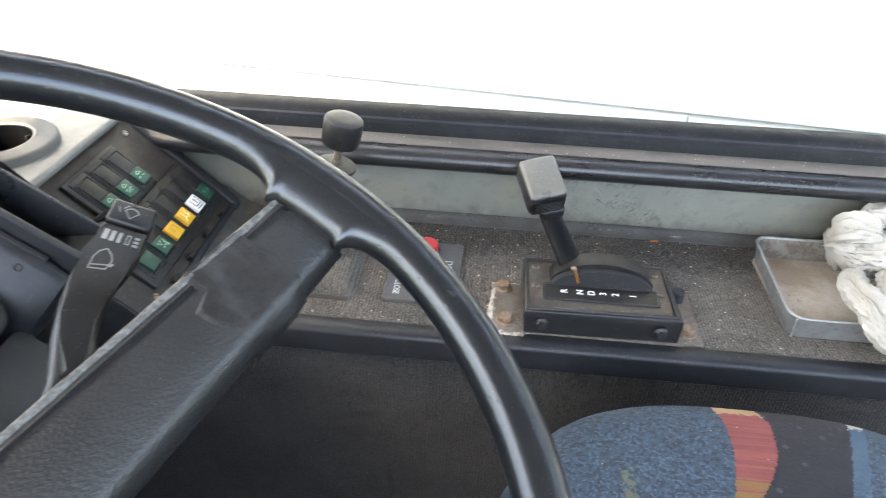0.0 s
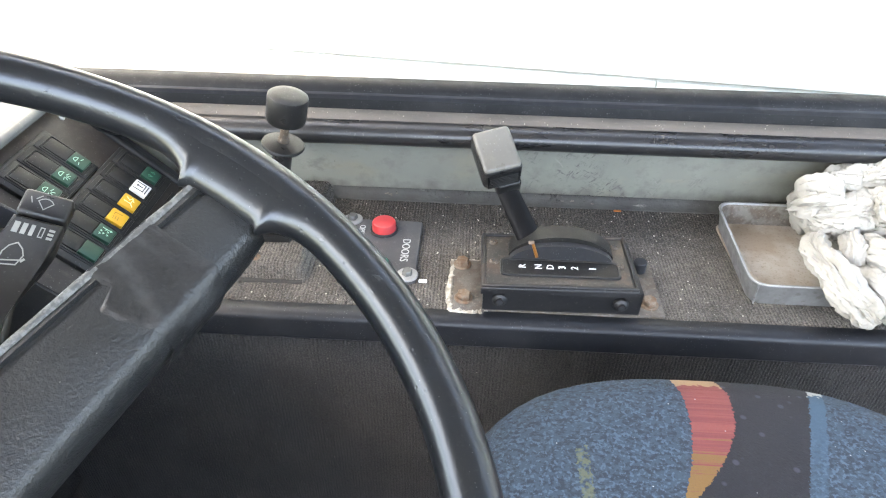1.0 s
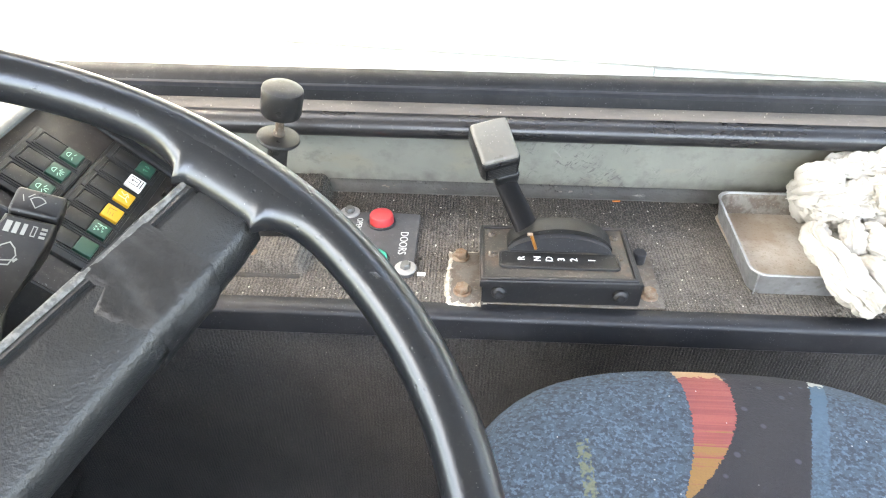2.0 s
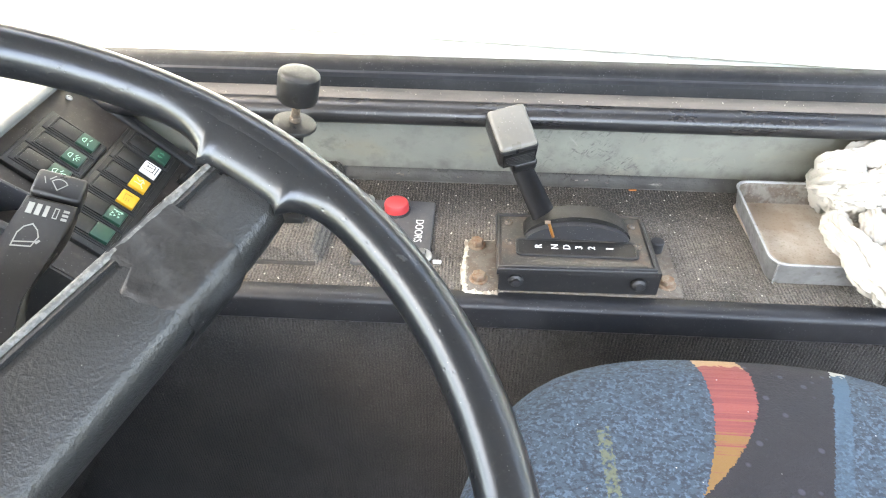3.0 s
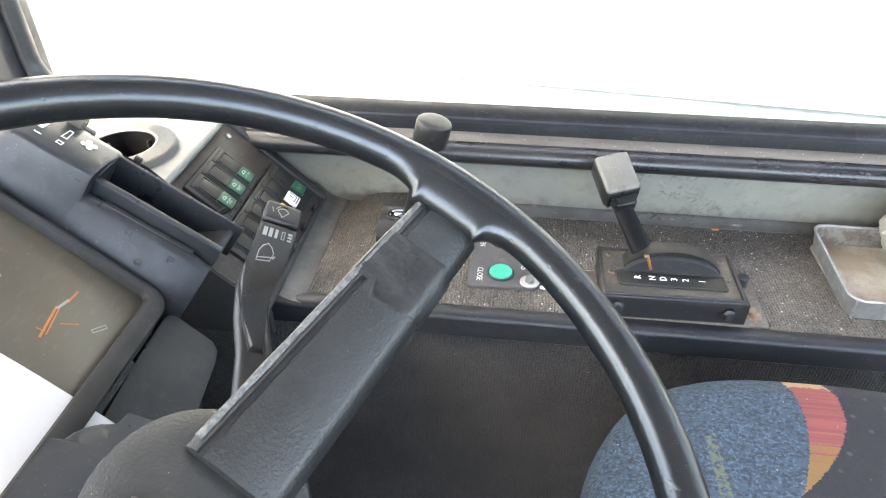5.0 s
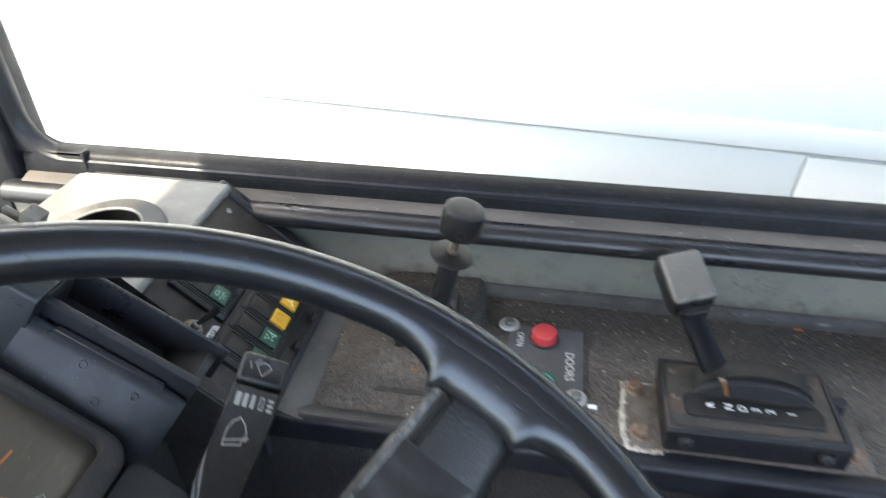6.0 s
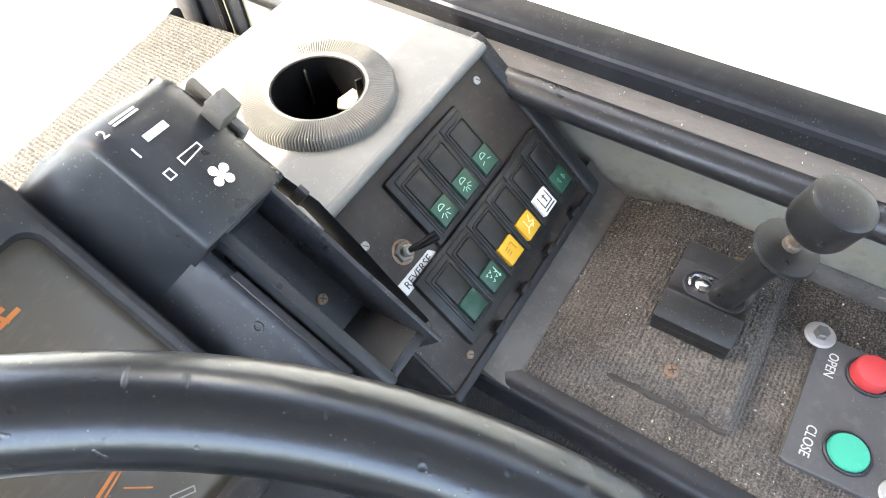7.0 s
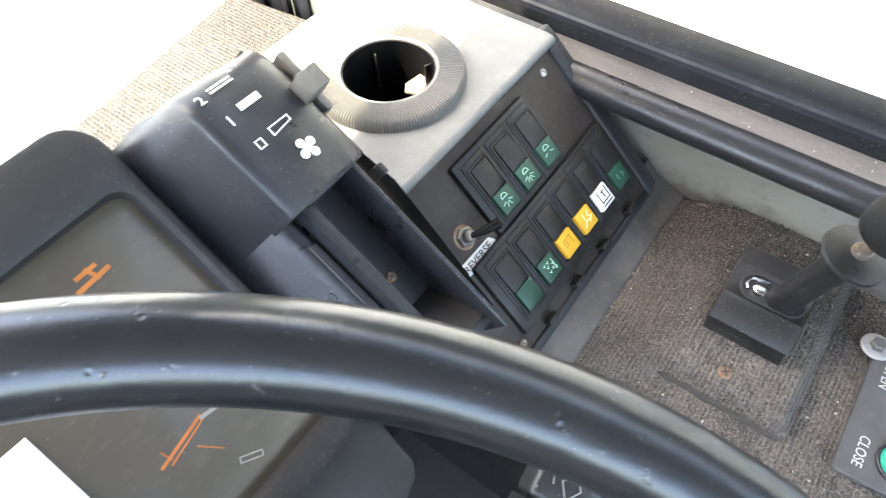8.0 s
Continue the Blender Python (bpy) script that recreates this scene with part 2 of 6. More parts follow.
def mastic():
    k = Mat("dirty_grey_mastic", (0.039, 0.039, 0.035), 0.6)
    k.mix(k.ramp(k.noise(0.03, 5), 0.42, 0.62, 0, 0.9), (0.022, 0.0205, 0.0185))
    k.mix(k.ramp(k.streaks(0.010, (0, 0, 0), (0.35, 1, 1)), 0.64, 0.72, 0, 0.6), (0.26, 0.25, 0.215))
    k.bump(k.noise(0.006, 4), 0.6, 0.002)
    return k.done()


MASTIC = mastic()
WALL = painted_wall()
SEAMSHADE = seam_shade()


def dusty_ledge():
    k = Mat("dusty_brown_ledge", (0.080, 0.070, 0.062), 0.6)
    k.mix(k.ramp(k.noise(0.1, 5, (0.3, 1, 1)), 0.4, 0.65, 0, 0.7), (0.125, 0.107, 0.090))
    k.mix(k.ramp(k.noise(0.03, 5, (0.25, 1, 1)), 0.50, 0.66, 0, 0.7), (0.045, 0.040, 0.036))
    k.mix(k.ramp(k.noise(0.004, 3), 0.6, 0.75, 0, 0.5), (0.15, 0.135, 0.117))
    k.bump(k.noise(0.003, 3), 0.3, 0.001)
    return k.done()


LEDGE = dusty_ledge()


def rubber_rail():
    k = Mat("black_rubber_rail", (0.0105, 0.0112, 0.0132), 0.31)
    k.mix(k.ramp(k.noise(0.15, 5, (0.5, 1, 1)), 0.40, 0.75, 0, 0.5), (0.028, 0.026, 0.024))
    k.mix(k.ramp(k.noise(0.012, 5, (0.5, 1, 1)), 0.50, 0.75, 0, 0.3), (0.045, 0.041, 0.037))
    k.mix(k.ramp(k.noise(0.003, 3), 0.62, 0.78, 0, 0.5), (0.17, 0.155, 0.14))
    k.roughness(k.noise(0.03, 4, (0.3, 1, 1)), 0.22, 0.42)
    k.bump(k.noise(0.02, 4, (0.3, 1, 1)), 0.12, 0.002)
    return k.done()


RUBBER = rubber_rail()


def grained(name, colour):
    k = Mat(name, colour, 0.4)
    n = k.noise(0.0019, 3, (1, 1, 1), 0.6)
    k.mix(k.ramp(n, 0.55, 0.75, 0, 0.35), tuple(c * 2.2 for c in colour))
    k.mix(k.ramp(k.noise(0.05, 4), 0.5, 0.75, 0, 0.3), tuple(c * 2.0 for c in colour))
    k.mix(k.ramp(k.cells(0.012), 0.035, 0.02, 0, 0.5), (0.3, 0.3, 0.28))
    k.roughness(k.noise(0.03, 3), 0.30, 0.42)
    k.bump(n, 0.6, 0.0011)
    k.bump(k.noise(0.006, 2), 0.10, 0.0012)
    return k.done()


PAD = grained("grained_black_vinyl", (0.0130, 0.0138, 0.0142))


def taped():
    k = Mat("black_sticky_tape", (0.0085, 0.0088, 0.0093), 0.26)
    crease = k.streaks(0.012, (0, 0, 28), (0.12, 1.0, 1), 2.0, 0.5)
    k.mix(k.ramp(k.noise(0.03, 5), 0.5, 0.75, 0, 0.4), (0.019, 0.019, 0.019))
    smear = k.streaks(0.02, (0, 0, 28), (0.25, 1.0, 1), 4.0, 0.6)
    k.mix(k.ramp(smear, 0.52, 0.66, 0, 0.6), (0.030, 0.031, 0.032))
    k.mix(k.ramp(k.cells(0.009), 0.055, 0.03, 0, 0.7), (0.35, 0.35, 0.33))
    k.bump(k.math("ABSOLUTE", k.math("SUBTRACT", crease, 0.5)), 0.45, 0.004)
    k.bump(k.noise(0.012, 3), 0.2, 0.002)
    k.bump(k.noise(0.0024, 3), 0.45, 0.0010)
    k.roughness(smear, 0.34, 0.55)
    return k.done()


def rubbed():
    k = Mat("rubbed_pale_vinyl_edge", (0.055, 0.055, 0.053), 0.5)
    k.mix(k.ramp(k.noise(0.003, 4), 0.45, 0.6, 0, 0.7), (0.15, 0.147, 0.14))
    k.mix(k.ramp(k.noise(0.03, 4), 0.55, 0.75, 0, 0.5), (0.05, 0.05, 0.05))
    k.bump(k.noise(0.002, 3), 0.6, 0.001)
    return k.done()


TAPE, RUBBED = taped(), rubbed()


def selector_paint():
    k = Mat("black_chipped_selector_paint", (0.008, 0.008, 0.009), 0.34)
    k.mix(k.ramp(k.noise(0.035, 6, (0.6, 1, 1)), 0.56, 0.66, 0, 0.3), (0.085, 0.056, 0.038))
    k.mix(k.ramp(k.noise(0.003, 3), 0.62, 0.75, 0, 0.3), (0.13, 0.115, 0.10))
    k.roughness(k.noise(0.02, 4), 0.35, 0.6)
    k.bump(k.noise(0.004, 3), 0.2, 0.0008)
    return k.done()


SELECTOR = selector_paint()


def worn_plate():
    k = Mat("brown_worn_selector_plate", (0.030, 0.026, 0.023), 0.42)
    k.mix(k.ramp(k.noise(0.03, 6, (0.6, 1, 1)), 0.50, 0.66, 0, 0.75), (0.090, 0.056, 0.036))
    k.mix(k.ramp(k.noise(0.018, 5), 0.50, 0.62, 0, 0.8), (0.016, 0.015, 0.0145))
    k.mix(k.ramp(k.noise(0.002, 3), 0.58, 0.75, 0, 0.5), (0.16, 0.14, 0.12))
    k.bump(k.noise(0.003, 3), 0.3, 0.0008)
    return k.done()


SELTOP = worn_plate()


def rusty(name, colour, rust):
    k = Mat(name, colour, 0.65, 0.3)
    k.mix(k.ramp(k.noise(0.008, 5), 0.4, 0.6, 0, 0.9), rust)
    k.mix(k.ramp(k.noise(0.0025, 3), 0.58, 0.75, 0, 0.6), (0.3, 0.25, 0.2))
    k.bump(k.noise(0.002, 3), 0.5, 0.0008)
    return k.done()


RUST = rusty("rusty_bolt_steel", (0.2, 0.15, 0.11), (0.16, 0.085, 0.045))
PIN = rusty("rust_brown_pin_steel", (0.085, 0.072, 0.060), (0.07, 0.045, 0.028))
BRACKET = rusty("dirty_bracket_steel", (0.13, 0.115, 0.1), (0.10, 0.078, 0.06))
SEALANT = rusty("cream_sealant", (0.46, 0.43, 0.37), (0.20, 0.165, 0.125))


def aluminium():
    k = Mat("dull_pressed_aluminium", (0.29, 0.292, 0.29), 0.5, 0.35)
    k.mix(k.ramp(k.noise(0.03, 5), 0.4, 0.7, 0, 0.6), (0.17, 0.165, 0.155))
    k.mix(k.ramp(k.noise(0.006, 4), 0.55, 0.7, 0, 0.6), (0.15, 0.135, 0.115))
    k.roughness(k.noise(0.01, 4), 0.3, 0.6)
    k.bump(k.noise(0.012, 4), 0.25, 0.002)
    return k.done()


ALU = aluminium()


def dusty_tin():
    k = Mat("dusty_tray_bottom", (0.25, 0.195, 0.145), 0.75, 0.1)
    k.mix(k.ramp(k.noise(0.05, 5), 0.4, 0.62, 0, 0.8), (0.40, 0.36, 0.31))
    k.mix(k.ramp(k.noise(0.003, 3), 0.55, 0.72, 0, 0.6), (0.19, 0.13, 0.08))
    k.bump(k.noise(0.003, 3), 0.5, 0.001)
    return k.done()


TIN = dusty_tin()
# dusty, and darker than ALU to hold the shade inside the tray
INNER = rusty("dusty_shaded_inner_aluminium", (0.175, 0.162, 0.146), (0.105, 0.084, 0.064))


def cloth():
    k = Mat("crumpled_white_cotton", (0.350, 0.328, 0.290), 0.9)
    k.mix(k.ramp(k.noise(0.05, 4), 0.52, 0.72, 0, 0.4), (0.25, 0.22, 0.175))
    k.mix(k.ramp(k.math("ADD", k.axis(1), k.math("MULTIPLY", k.noise(0.03, 4), 0.06)), 0.475, 0.44, 0, 0.5), (0.26, 0.215, 0.15))
    k.mix(k.ramp(k.noise(0.010, 4), 0.64, 0.74, 0, 0.40), (0.24, 0.205, 0.16))
    k.bump(k.math("ABSOLUTE", k.math("SUBTRACT", k.noise(0.012, 3, (1, 1, 1), 0.5), 0.5)), 0.45, 0.006)
    k.bump(k.noise(0.0010, 2), 0.15, 0.0003)
    return k.done()


RAG = cloth()


def moquette():
    """Blue speckled seat plush with a dark plum band and a wavy red and ochre ribbon."""
    k = Mat("patterned_bus_seat_plush", (0.027, 0.046, 0.069), 0.95)
    x, y = k.axis(0), k.axis(1)
    jag = k.math("MULTIPLY", k.math("SUBTRACT", k.noise(0.0025, 2), 0.5), 0.006)
    u = k.math("ADD", x, jag)

    def bow(at, depth):
        v = k.math("SUBTRACT", y, at)
        return k.math("MULTIPLY", k.math("MULTIPLY", v, v), depth)

    def band(lo, hi, v):
        return k.math("MULTIPLY", k.math("GREATER_THAN", v, lo), k.math("LESS_THAN", v, hi))

    left, right = k.math("ADD", u, bow(0.312, 2.6)), k.math("ADD", u, bow(0.318, 5.3))
    slant = k.math("ADD", u, k.math("MULTIPLY", k.math("SUBTRACT", 0.325, y), 0.42))
    fleck = k.noise(0.0050, 3, (1, 1.4, 1), 0.65)
    k.mix(k.ramp(fleck, 0.48, 0.56, 0, 0.75), (0.013, 0.018, 0.028))
    k.mix(k.ramp(k.noise(0.0028, 2), 0.54, 0.62, 0, 0.7), (0.055, 0.090, 0.132))
    plum = k.math("MULTIPLY", k.math("GREATER_THAN", right, 0.1815), k.math("LESS_THAN", slant, 0.2475))
    k.mix(plum, (0.0115, 0.011, 0.0155))
    k.mix(k.math("MULTIPLY", plum, k.ramp(k.cells(0.014), 0.2, 0.12, 0, 0.5)), (0.055, 0.060, 0.092))
    edge = band(0.2475, 0.260, slant)
    k.mix(k.math("MULTIPLY", edge, k.ramp(y, 0.25, 0.31, 0.35, 1.0)), (0.034, 0.072, 0.112))
    ribbon = k.math("MULTIPLY", k.math("GREATER_THAN", left, 0.145), k.math("LESS_THAN", right, 0.1815))
    k.mix(ribbon, (0.195, 0.050, 0.046))
    streak = k.noise(0.02, 3, (0.08, 6, 6), 0.7)
    k.mix(k.math("MULTIPLY", ribbon, k.ramp(streak, 0.46, 0.58, 0, 0.6)), (0.13, 0.028, 0.032))
    jy = k.math("ADD", y, k.math("MULTIPLY", k.math("SUBTRACT", k.noise(0.005, 2), 0.5), 0.02))
    jz = k.math("ADD", jy, k.math("MULTIPLY", k.math("SUBTRACT", streak, 0.5), 0.16))
    k.mix(k.math("MULTIPLY", ribbon, k.ramp(jz, 0.262, 0.246)), (0.155, 0.083, 0.027))
    k.mix(k.math("MULTIPLY", ribbon, k.math("GREATER_THAN", jy, 0.330)), (0.30, 0.19, 0.11))
    k.mix(k.math("MULTIPLY", band(0.055, 0.064, k.math("ADD", x, jag)), k.math("MULTIPLY", k.math("LESS_THAN", jy, 0.258), k.ramp(k.noise(0.004, 3), 0.42, 0.56, 0, 0.75))), (0.10, 0.108, 0.062))
    k.mix(k.math("MULTIPLY", edge, k.math("GREATER_THAN", jy, 0.326)), (0.30, 0.30, 0.28))
    k.mix(k.ramp(k.cells(0.013), 0.05, 0.025, 0, 0.7), (0.5, 0.5, 0.5))
    k.bump(k.noise(0.0016, 3), 0.7, 0.0012)
    k.bump(fleck, 0.3, 0.002)
    return k.done()


MOQUETTE = moquette()


def cluster_glass():
    k = Mat("dusty_instrument_lens", (0.052, 0.044, 0.032), 0.3, 0, 0.1)
    k.mix(k.ramp(k.noise(0.08, 4), 0.35, 0.7, 0, 0.5), (0.070, 0.060, 0.045))
    k.mix(k.ramp(k.noise(0.004, 4, (1, 0.3, 1)), 0.56, 0.70, 0, 0.35), (0.10, 0.088, 0.068))
    k.mix(k.ramp(k.cells(0.009), 0.06, 0.03, 0, 0.5), (0.25, 0.24, 0.22))
    k.roughness(k.noise(0.02, 4), 0.28, 0.5)
    return k.done()


LENS = cluster_glass()


def clear_glass(name, tint):
    m = bpy.data.materials.new(name)
    m.use_nodes = True
    n, l = m.node_tree.nodes, m.node_tree.links
    n.remove(n["Principled BSDF"])
    a, b, x, f, r = (n.new(i) for i in ("ShaderNodeBsdfTransparent", "ShaderNodeBsdfGlossy", "ShaderNodeMixShader", "ShaderNodeLayerWeight", "ShaderNodeMapRange"))
    a.inputs[0].default_value = (*tint, 1)
    b.inputs["Roughness"].default_value = 0.02
    for k, v in zip((1, 2, 3, 4), (0.5, 1.0, 0.02, 0.3)):
        r.inputs[k].default_value = v
    l.new(f.outputs["Facing"], r.inputs[0])
    l.new(r.outputs[0], x.inputs[0])
    l.new(a.outputs[0], x.inputs[1])
    l.new(b.outputs[0], x.inputs[2])
    l.new(x.outputs[0], n["Material Output"].inputs[0])
    return m


GLASS = clear_glass("window_glass", (0.97, 0.985, 0.975))
SCREEN = clear_glass("tinted_windscreen_glass", (0.88, 0.90, 0.89))


def outdoor(name, colour, other, rough, size=0.4, amount=0.35, coat=0.0):
    k = Mat(name, colour, rough, 0, coat)
    k.mix(k.ramp(k.noise(size, 5), 0.4, 0.7, 0, amount), other)
    k.mix(k.ramp(k.noise(size / 12, 4), 0.5, 0.75, 0, amount), other)
    k.bump(k.noise(size / 30, 3), 0.15, 0.002)
    return k.done()


BUSWHITE = outdoor("white_bus_paint", (0.80, 0.82, 0.82), (0.74, 0.765, 0.76), 0.35, 0.8, 0.3, 0.3)
BUSBLUE = outdoor("sky_blue_bus_paint", (0.05, 0.36, 0.72), (0.06, 0.32, 0.62), 0.35, 0.8, 0.3, 0.3)
DARKGLASS = outdoor("dark_tinted_bus_glass", (0.012, 0.013, 0.014), (0.016, 0.017, 0.018), 0.08, 0.8, 0.3)
TYRE = outdoor("dusty_tyre_rubber", (0.16, 0.16, 0.16), (0.28, 0.27, 0.26), 0.8, 0.2, 0.6)
ALLOY = outdoor("dull_silver_wheel", (0.42, 0.41, 0.39), (0.24, 0.22, 0.19), 0.45, 0.1, 0.5)
CONCRETE = outdoor("pale_concrete_yard", (0.41, 0.395, 0.37), (0.32, 0.305, 0.28), 0.9, 1.5, 0.6)
LINING = outdoor("pale_cab_lining", (0.225, 0.235, 0.25), (0.18, 0.188, 0.20), 0.7, 0.3, 0.4)
FLOORING = outdoor("grey_cab_floor", (0.08, 0.08, 0.078), (0.12, 0.115, 0.11), 0.7, 0.2, 0.5)
PILLAR = plastic("black_pillar_paint", (0.012, 0.0135, 0.017), 0.42, 0.4, False)


# ---- mesh helpers ----
def rbox(lo, hi, bev=0.002, seg=2, m=None):
    bm = bmesh.new()
    bmesh.ops.create_cube(bm, size=1)
    size, mid = [b - a for a, b in zip(lo, hi)], [(a + b) / 2 for a, b in zip(lo, hi)]
    for v in bm.verts:
        v.co = Vector([c * s + o for c, s, o in zip(v.co, size, mid)])
    bev = min(bev, min(size) * 0.45)
    if bev > 0:
        bmesh.ops.bevel(bm, geom=bm.edges[:], offset=bev, segments=seg, profile=0.5, affect="EDGES")
    if m is not None:
        bm.transform(m)
    return bm


def prism(outline, lo, hi, bev=0.0, seg=2, m=None):
    """A flat outline of (x, y), raised from lo to hi."""
    bm = bmesh.new()
    base = [bm.verts.new((x, y, lo)) for x, y in outline]
    top = [bm.verts.new((x, y, hi)) for x, y in outline]
    bm.faces.new(base[::-1])
    roof = bm.faces.new(top)
    for k in range(len(base)):
        j = (k + 1) % len(base)
        bm.faces.new((base[k], base[j], top[j], top[k]))
    if bev:
        bmesh.ops.bevel(bm, geom=list(roof.edges), offset=bev, segments=seg, profile=0.5, affect="EDGES")
    bmesh.ops.recalc_face_normals(bm, faces=bm.faces[:])
    if m is not None:
        bm.transform(m)
    return bm


def lathe(profile, seg=40, m=None):
    """Profile of (radius, height) turned about the z axis."""
    bm = bmesh.new()
    rings = []
    for r, z in profile:
        if r < 1e-6:
            rings.append([bm.verts.new((0, 0, z))])
        else:
            rings.append([bm.verts.new((r * math.cos(2 * math.pi * k / seg), r * math.sin(2 * math.pi * k / seg), z)) for k in range(seg)])
    for a, b in zip(rings, rings[1:]):
        for k in range(seg):
            j = (k + 1) % seg
            quad = [a[k % len(a)], a[j % len(a)], b[j % len(b)], b[k % len(b)]]
            quad = [v for i, v in enumerate(quad) if v not in quad[:i]]
            if len(quad) > 2:
                bm.faces.new(quad)
    bmesh.ops.recalc_face_normals(bm, faces=bm.faces[:])
    if m is not None:
        bm.transform(m)
    return bm


def tube(points, radius, seg=12, closed=False, squash=1.0, up=(0, 0, 1)):
    """A round bar along points; radius is a number or one for each point."""
    bm = bmesh.new()
    points = [Vector(p) for p in points]
    n, rings = len(points), []
    for k, p in enumerate(points):
        a, b = points[(k - 1) % n if closed else max(k - 1, 0)], points[(k + 1) % n if closed else min(k + 1, n - 1)]
        t = (b - a).normalized()
        s = t.cross(Vector(up))
        s = s.normalized() if s.length > 1e-4 else t.cross(Vector((0, 1, 0))).normalized()
        w = s.cross(t)
        r = radius[k] if isinstance(radius, (list, tuple)) else radius
        rings.append([bm.verts.new(p + r * (math.cos(q) * s + squash * math.sin(q) * w)) for q in (2 * math.pi * i / seg for i in range(seg))])
    pairs = list(zip(rings, rings[1:] + ([rings[0]] if closed else [])))
    for a, b in pairs[: n if closed else n - 1]:
        for k in range(seg):
            j = (k + 1) % seg
            bm.faces.new((a[k], a[j], b[j], b[k]))
    if not closed:
        bm.faces.new(rings[0][::-1])
        bm.faces.new(rings[-1])
    bmesh.ops.recalc_face_normals(bm, faces=bm.faces[:])
    return bm


def sweep(profile, x0, x1, steps=1):
    """A closed (y, z) profile drawn out along x."""
    bm = bmesh.new()
    rows = [[bm.verts.new((x0 + (x1 - x0) * k / steps, y, z)) for y, z in profile] for k in range(steps + 1)]
    for a, b in zip(rows, rows[1:]):
        for k in range(len(profile)):
            j = (k + 1) % len(profile)
            bm.faces.new((a[k], a[j], b[j], b[k]))
    bm.faces.new(rows[0][::-1])
    bm.faces.new(rows[-1])
    bmesh.ops.recalc_face_normals(bm, faces=bm.faces[:])
    return bm


def round_rect(x0, y0, x1, y1, r, n=6):
    out = []
    for cx, cy, a in ((x1 - r, y1 - r, 0), (x0 + r, y1 - r, 90), (x0 + r, y0 + r, 180), (x1 - r, y0 + r, 270)):
        out += [(cx + r * math.cos(radians(a + 90 * k / n)), cy + r * math.sin(radians(a + 90 * k / n))) for k in range(n + 1)]
    return out


def ring_prism(outer, inner, lo, hi, bev=0.0, m=None):
    """A flat frame between two outlines of the same number of points."""
    bm = bmesh.new()
    o0, o1 = ([bm.verts.new((x, y, z)) for x, y in outer] for z in (lo, hi))
    i0, i1 = ([bm.verts.new((x, y, z)) for x, y in inner] for z in (lo, hi))
    n, edges = len(outer), []
    for k in range(n):
        j = (k + 1) % n
        bm.faces.new((o0[k], o0[j], o1[j], o1[k]))
        bm.faces.new((i0[j], i0[k], i1[k], i1[j]))
        bm.faces.new((o1[k], o1[j], i1[j], i1[k]))
        bm.faces.new((o0[j], o0[k], i0[k], i0[j]))
    if bev:
        ring = [e for e in bm.edges if all(abs(v.co.z - hi) < 1e-7 for v in e.verts) and (all(v in o1 for v in e.verts) or all(v in i1 for v in e.verts))]
        bmesh.ops.bevel(bm, geom=ring, offset=bev, segments=2, profile=0.5, affect="EDGES")
    bmesh.ops.recalc_face_normals(bm, faces=bm.faces[:])
    if m is not None:
        bm.transform(m)
    return bm


def join(*bms):
    out = bmesh.new()
    for b in bms:
        mesh = bpy.data.meshes.new("piece")
        b.to_mesh(mesh)
        b.free()
        out.from_mesh(mesh)
        bpy.data.meshes.remove(mesh)
    return out


def letters(text, size, m, raise_by=0.0002, spacing=1.0):
    """Words as a mesh, centred on the pose m, read along its x axis."""
    data = bpy.data.curves.new("words", "FONT")
    data.body, data.size, data.align_x, data.align_y, data.extrude, data.space_character = text, size, "CENTER", "CENTER", raise_by, spacing
    data.resolution_u = 3
    ob = bpy.data.objects.new("words", data)
    mesh = ob.to_mesh()
    bm = bmesh.new()
    bm.from_mesh(mesh)
    ob.to_mesh_clear()
    bpy.data.objects.remove(ob)
    bm.transform(m)
    return bm


def base_of(ob):
    while ob.parent:
        ob = ob.parent
    return ob.location


def finish(mesh, material, angle=38):
    for p in mesh.polygons:
        p.use_smooth = True
    mesh.set_sharp_from_angle(angle=radians(angle))
    mesh.materials.append(material)


def thing(name, at, label, category, group="", kind=""):
    ob = new(name)
    ob.location = at
    ob.empty_display_size = 0.02
    return tagged(ob, label, category, group, kind)


def part(name, bm, material, parent, label="", angle=38):
    mesh = bpy.data.meshes.new(name)
    bm.transform(Matrix.Translation(-Vector(base_of(parent))))
    bm.to_mesh(mesh)
    bm.free()
    finish(mesh, material, angle)
    ob = new(name, mesh)
    ob.parent = parent
    return tagged(ob, label)


def single(name, bm, material, label, category, kind="", angle=38, group=""):
    """A thing, or a piece of the setting, that is one mesh."""
    mesh = bpy.data.meshes.new(name)
    bm.to_mesh(mesh)
    bm.free()
    finish(mesh, material, angle)
    return tagged(new(name, mesh), label, category, group, kind)


def axes(origin, x, y, z):
    m = Matrix((x, y, z)).transposed().to_4x4()
    m.translation = origin
    return m


def along(p, direction):
    """A pose at p whose z axis points along direction."""
    return Matrix.Translation(p) @ Vector(direction).to_track_quat("Z", "Y").to_matrix().to_4x4()


X, Y, Z = Vector((1, 0, 0)), Vector((0, 1, 0)), Vector((0, 0, 1))
# sloping frames: x runs down the slope towards the driver, y to the side window, z out of the face
DASH = axes((-0.4585, -0.001, 0.929), Vector((0.819, 0, -0.574)), Y, Vector((0.574, 0, 0.819)))
SWITCHES = axes((-0.434, 0, 0.809), Vector((0.731, 0, -0.682)), Y, Vector((0.682, 0, 0.731)))
CLUSTER = axes((-0.5357, -0.010, 0.929), Vector((0.756, 0, -0.654)), Y, Vector((0.654, 0, 0.756)))
FLOOR_Z, SHELF, GROUND = 0.25, 0.72, -0.42

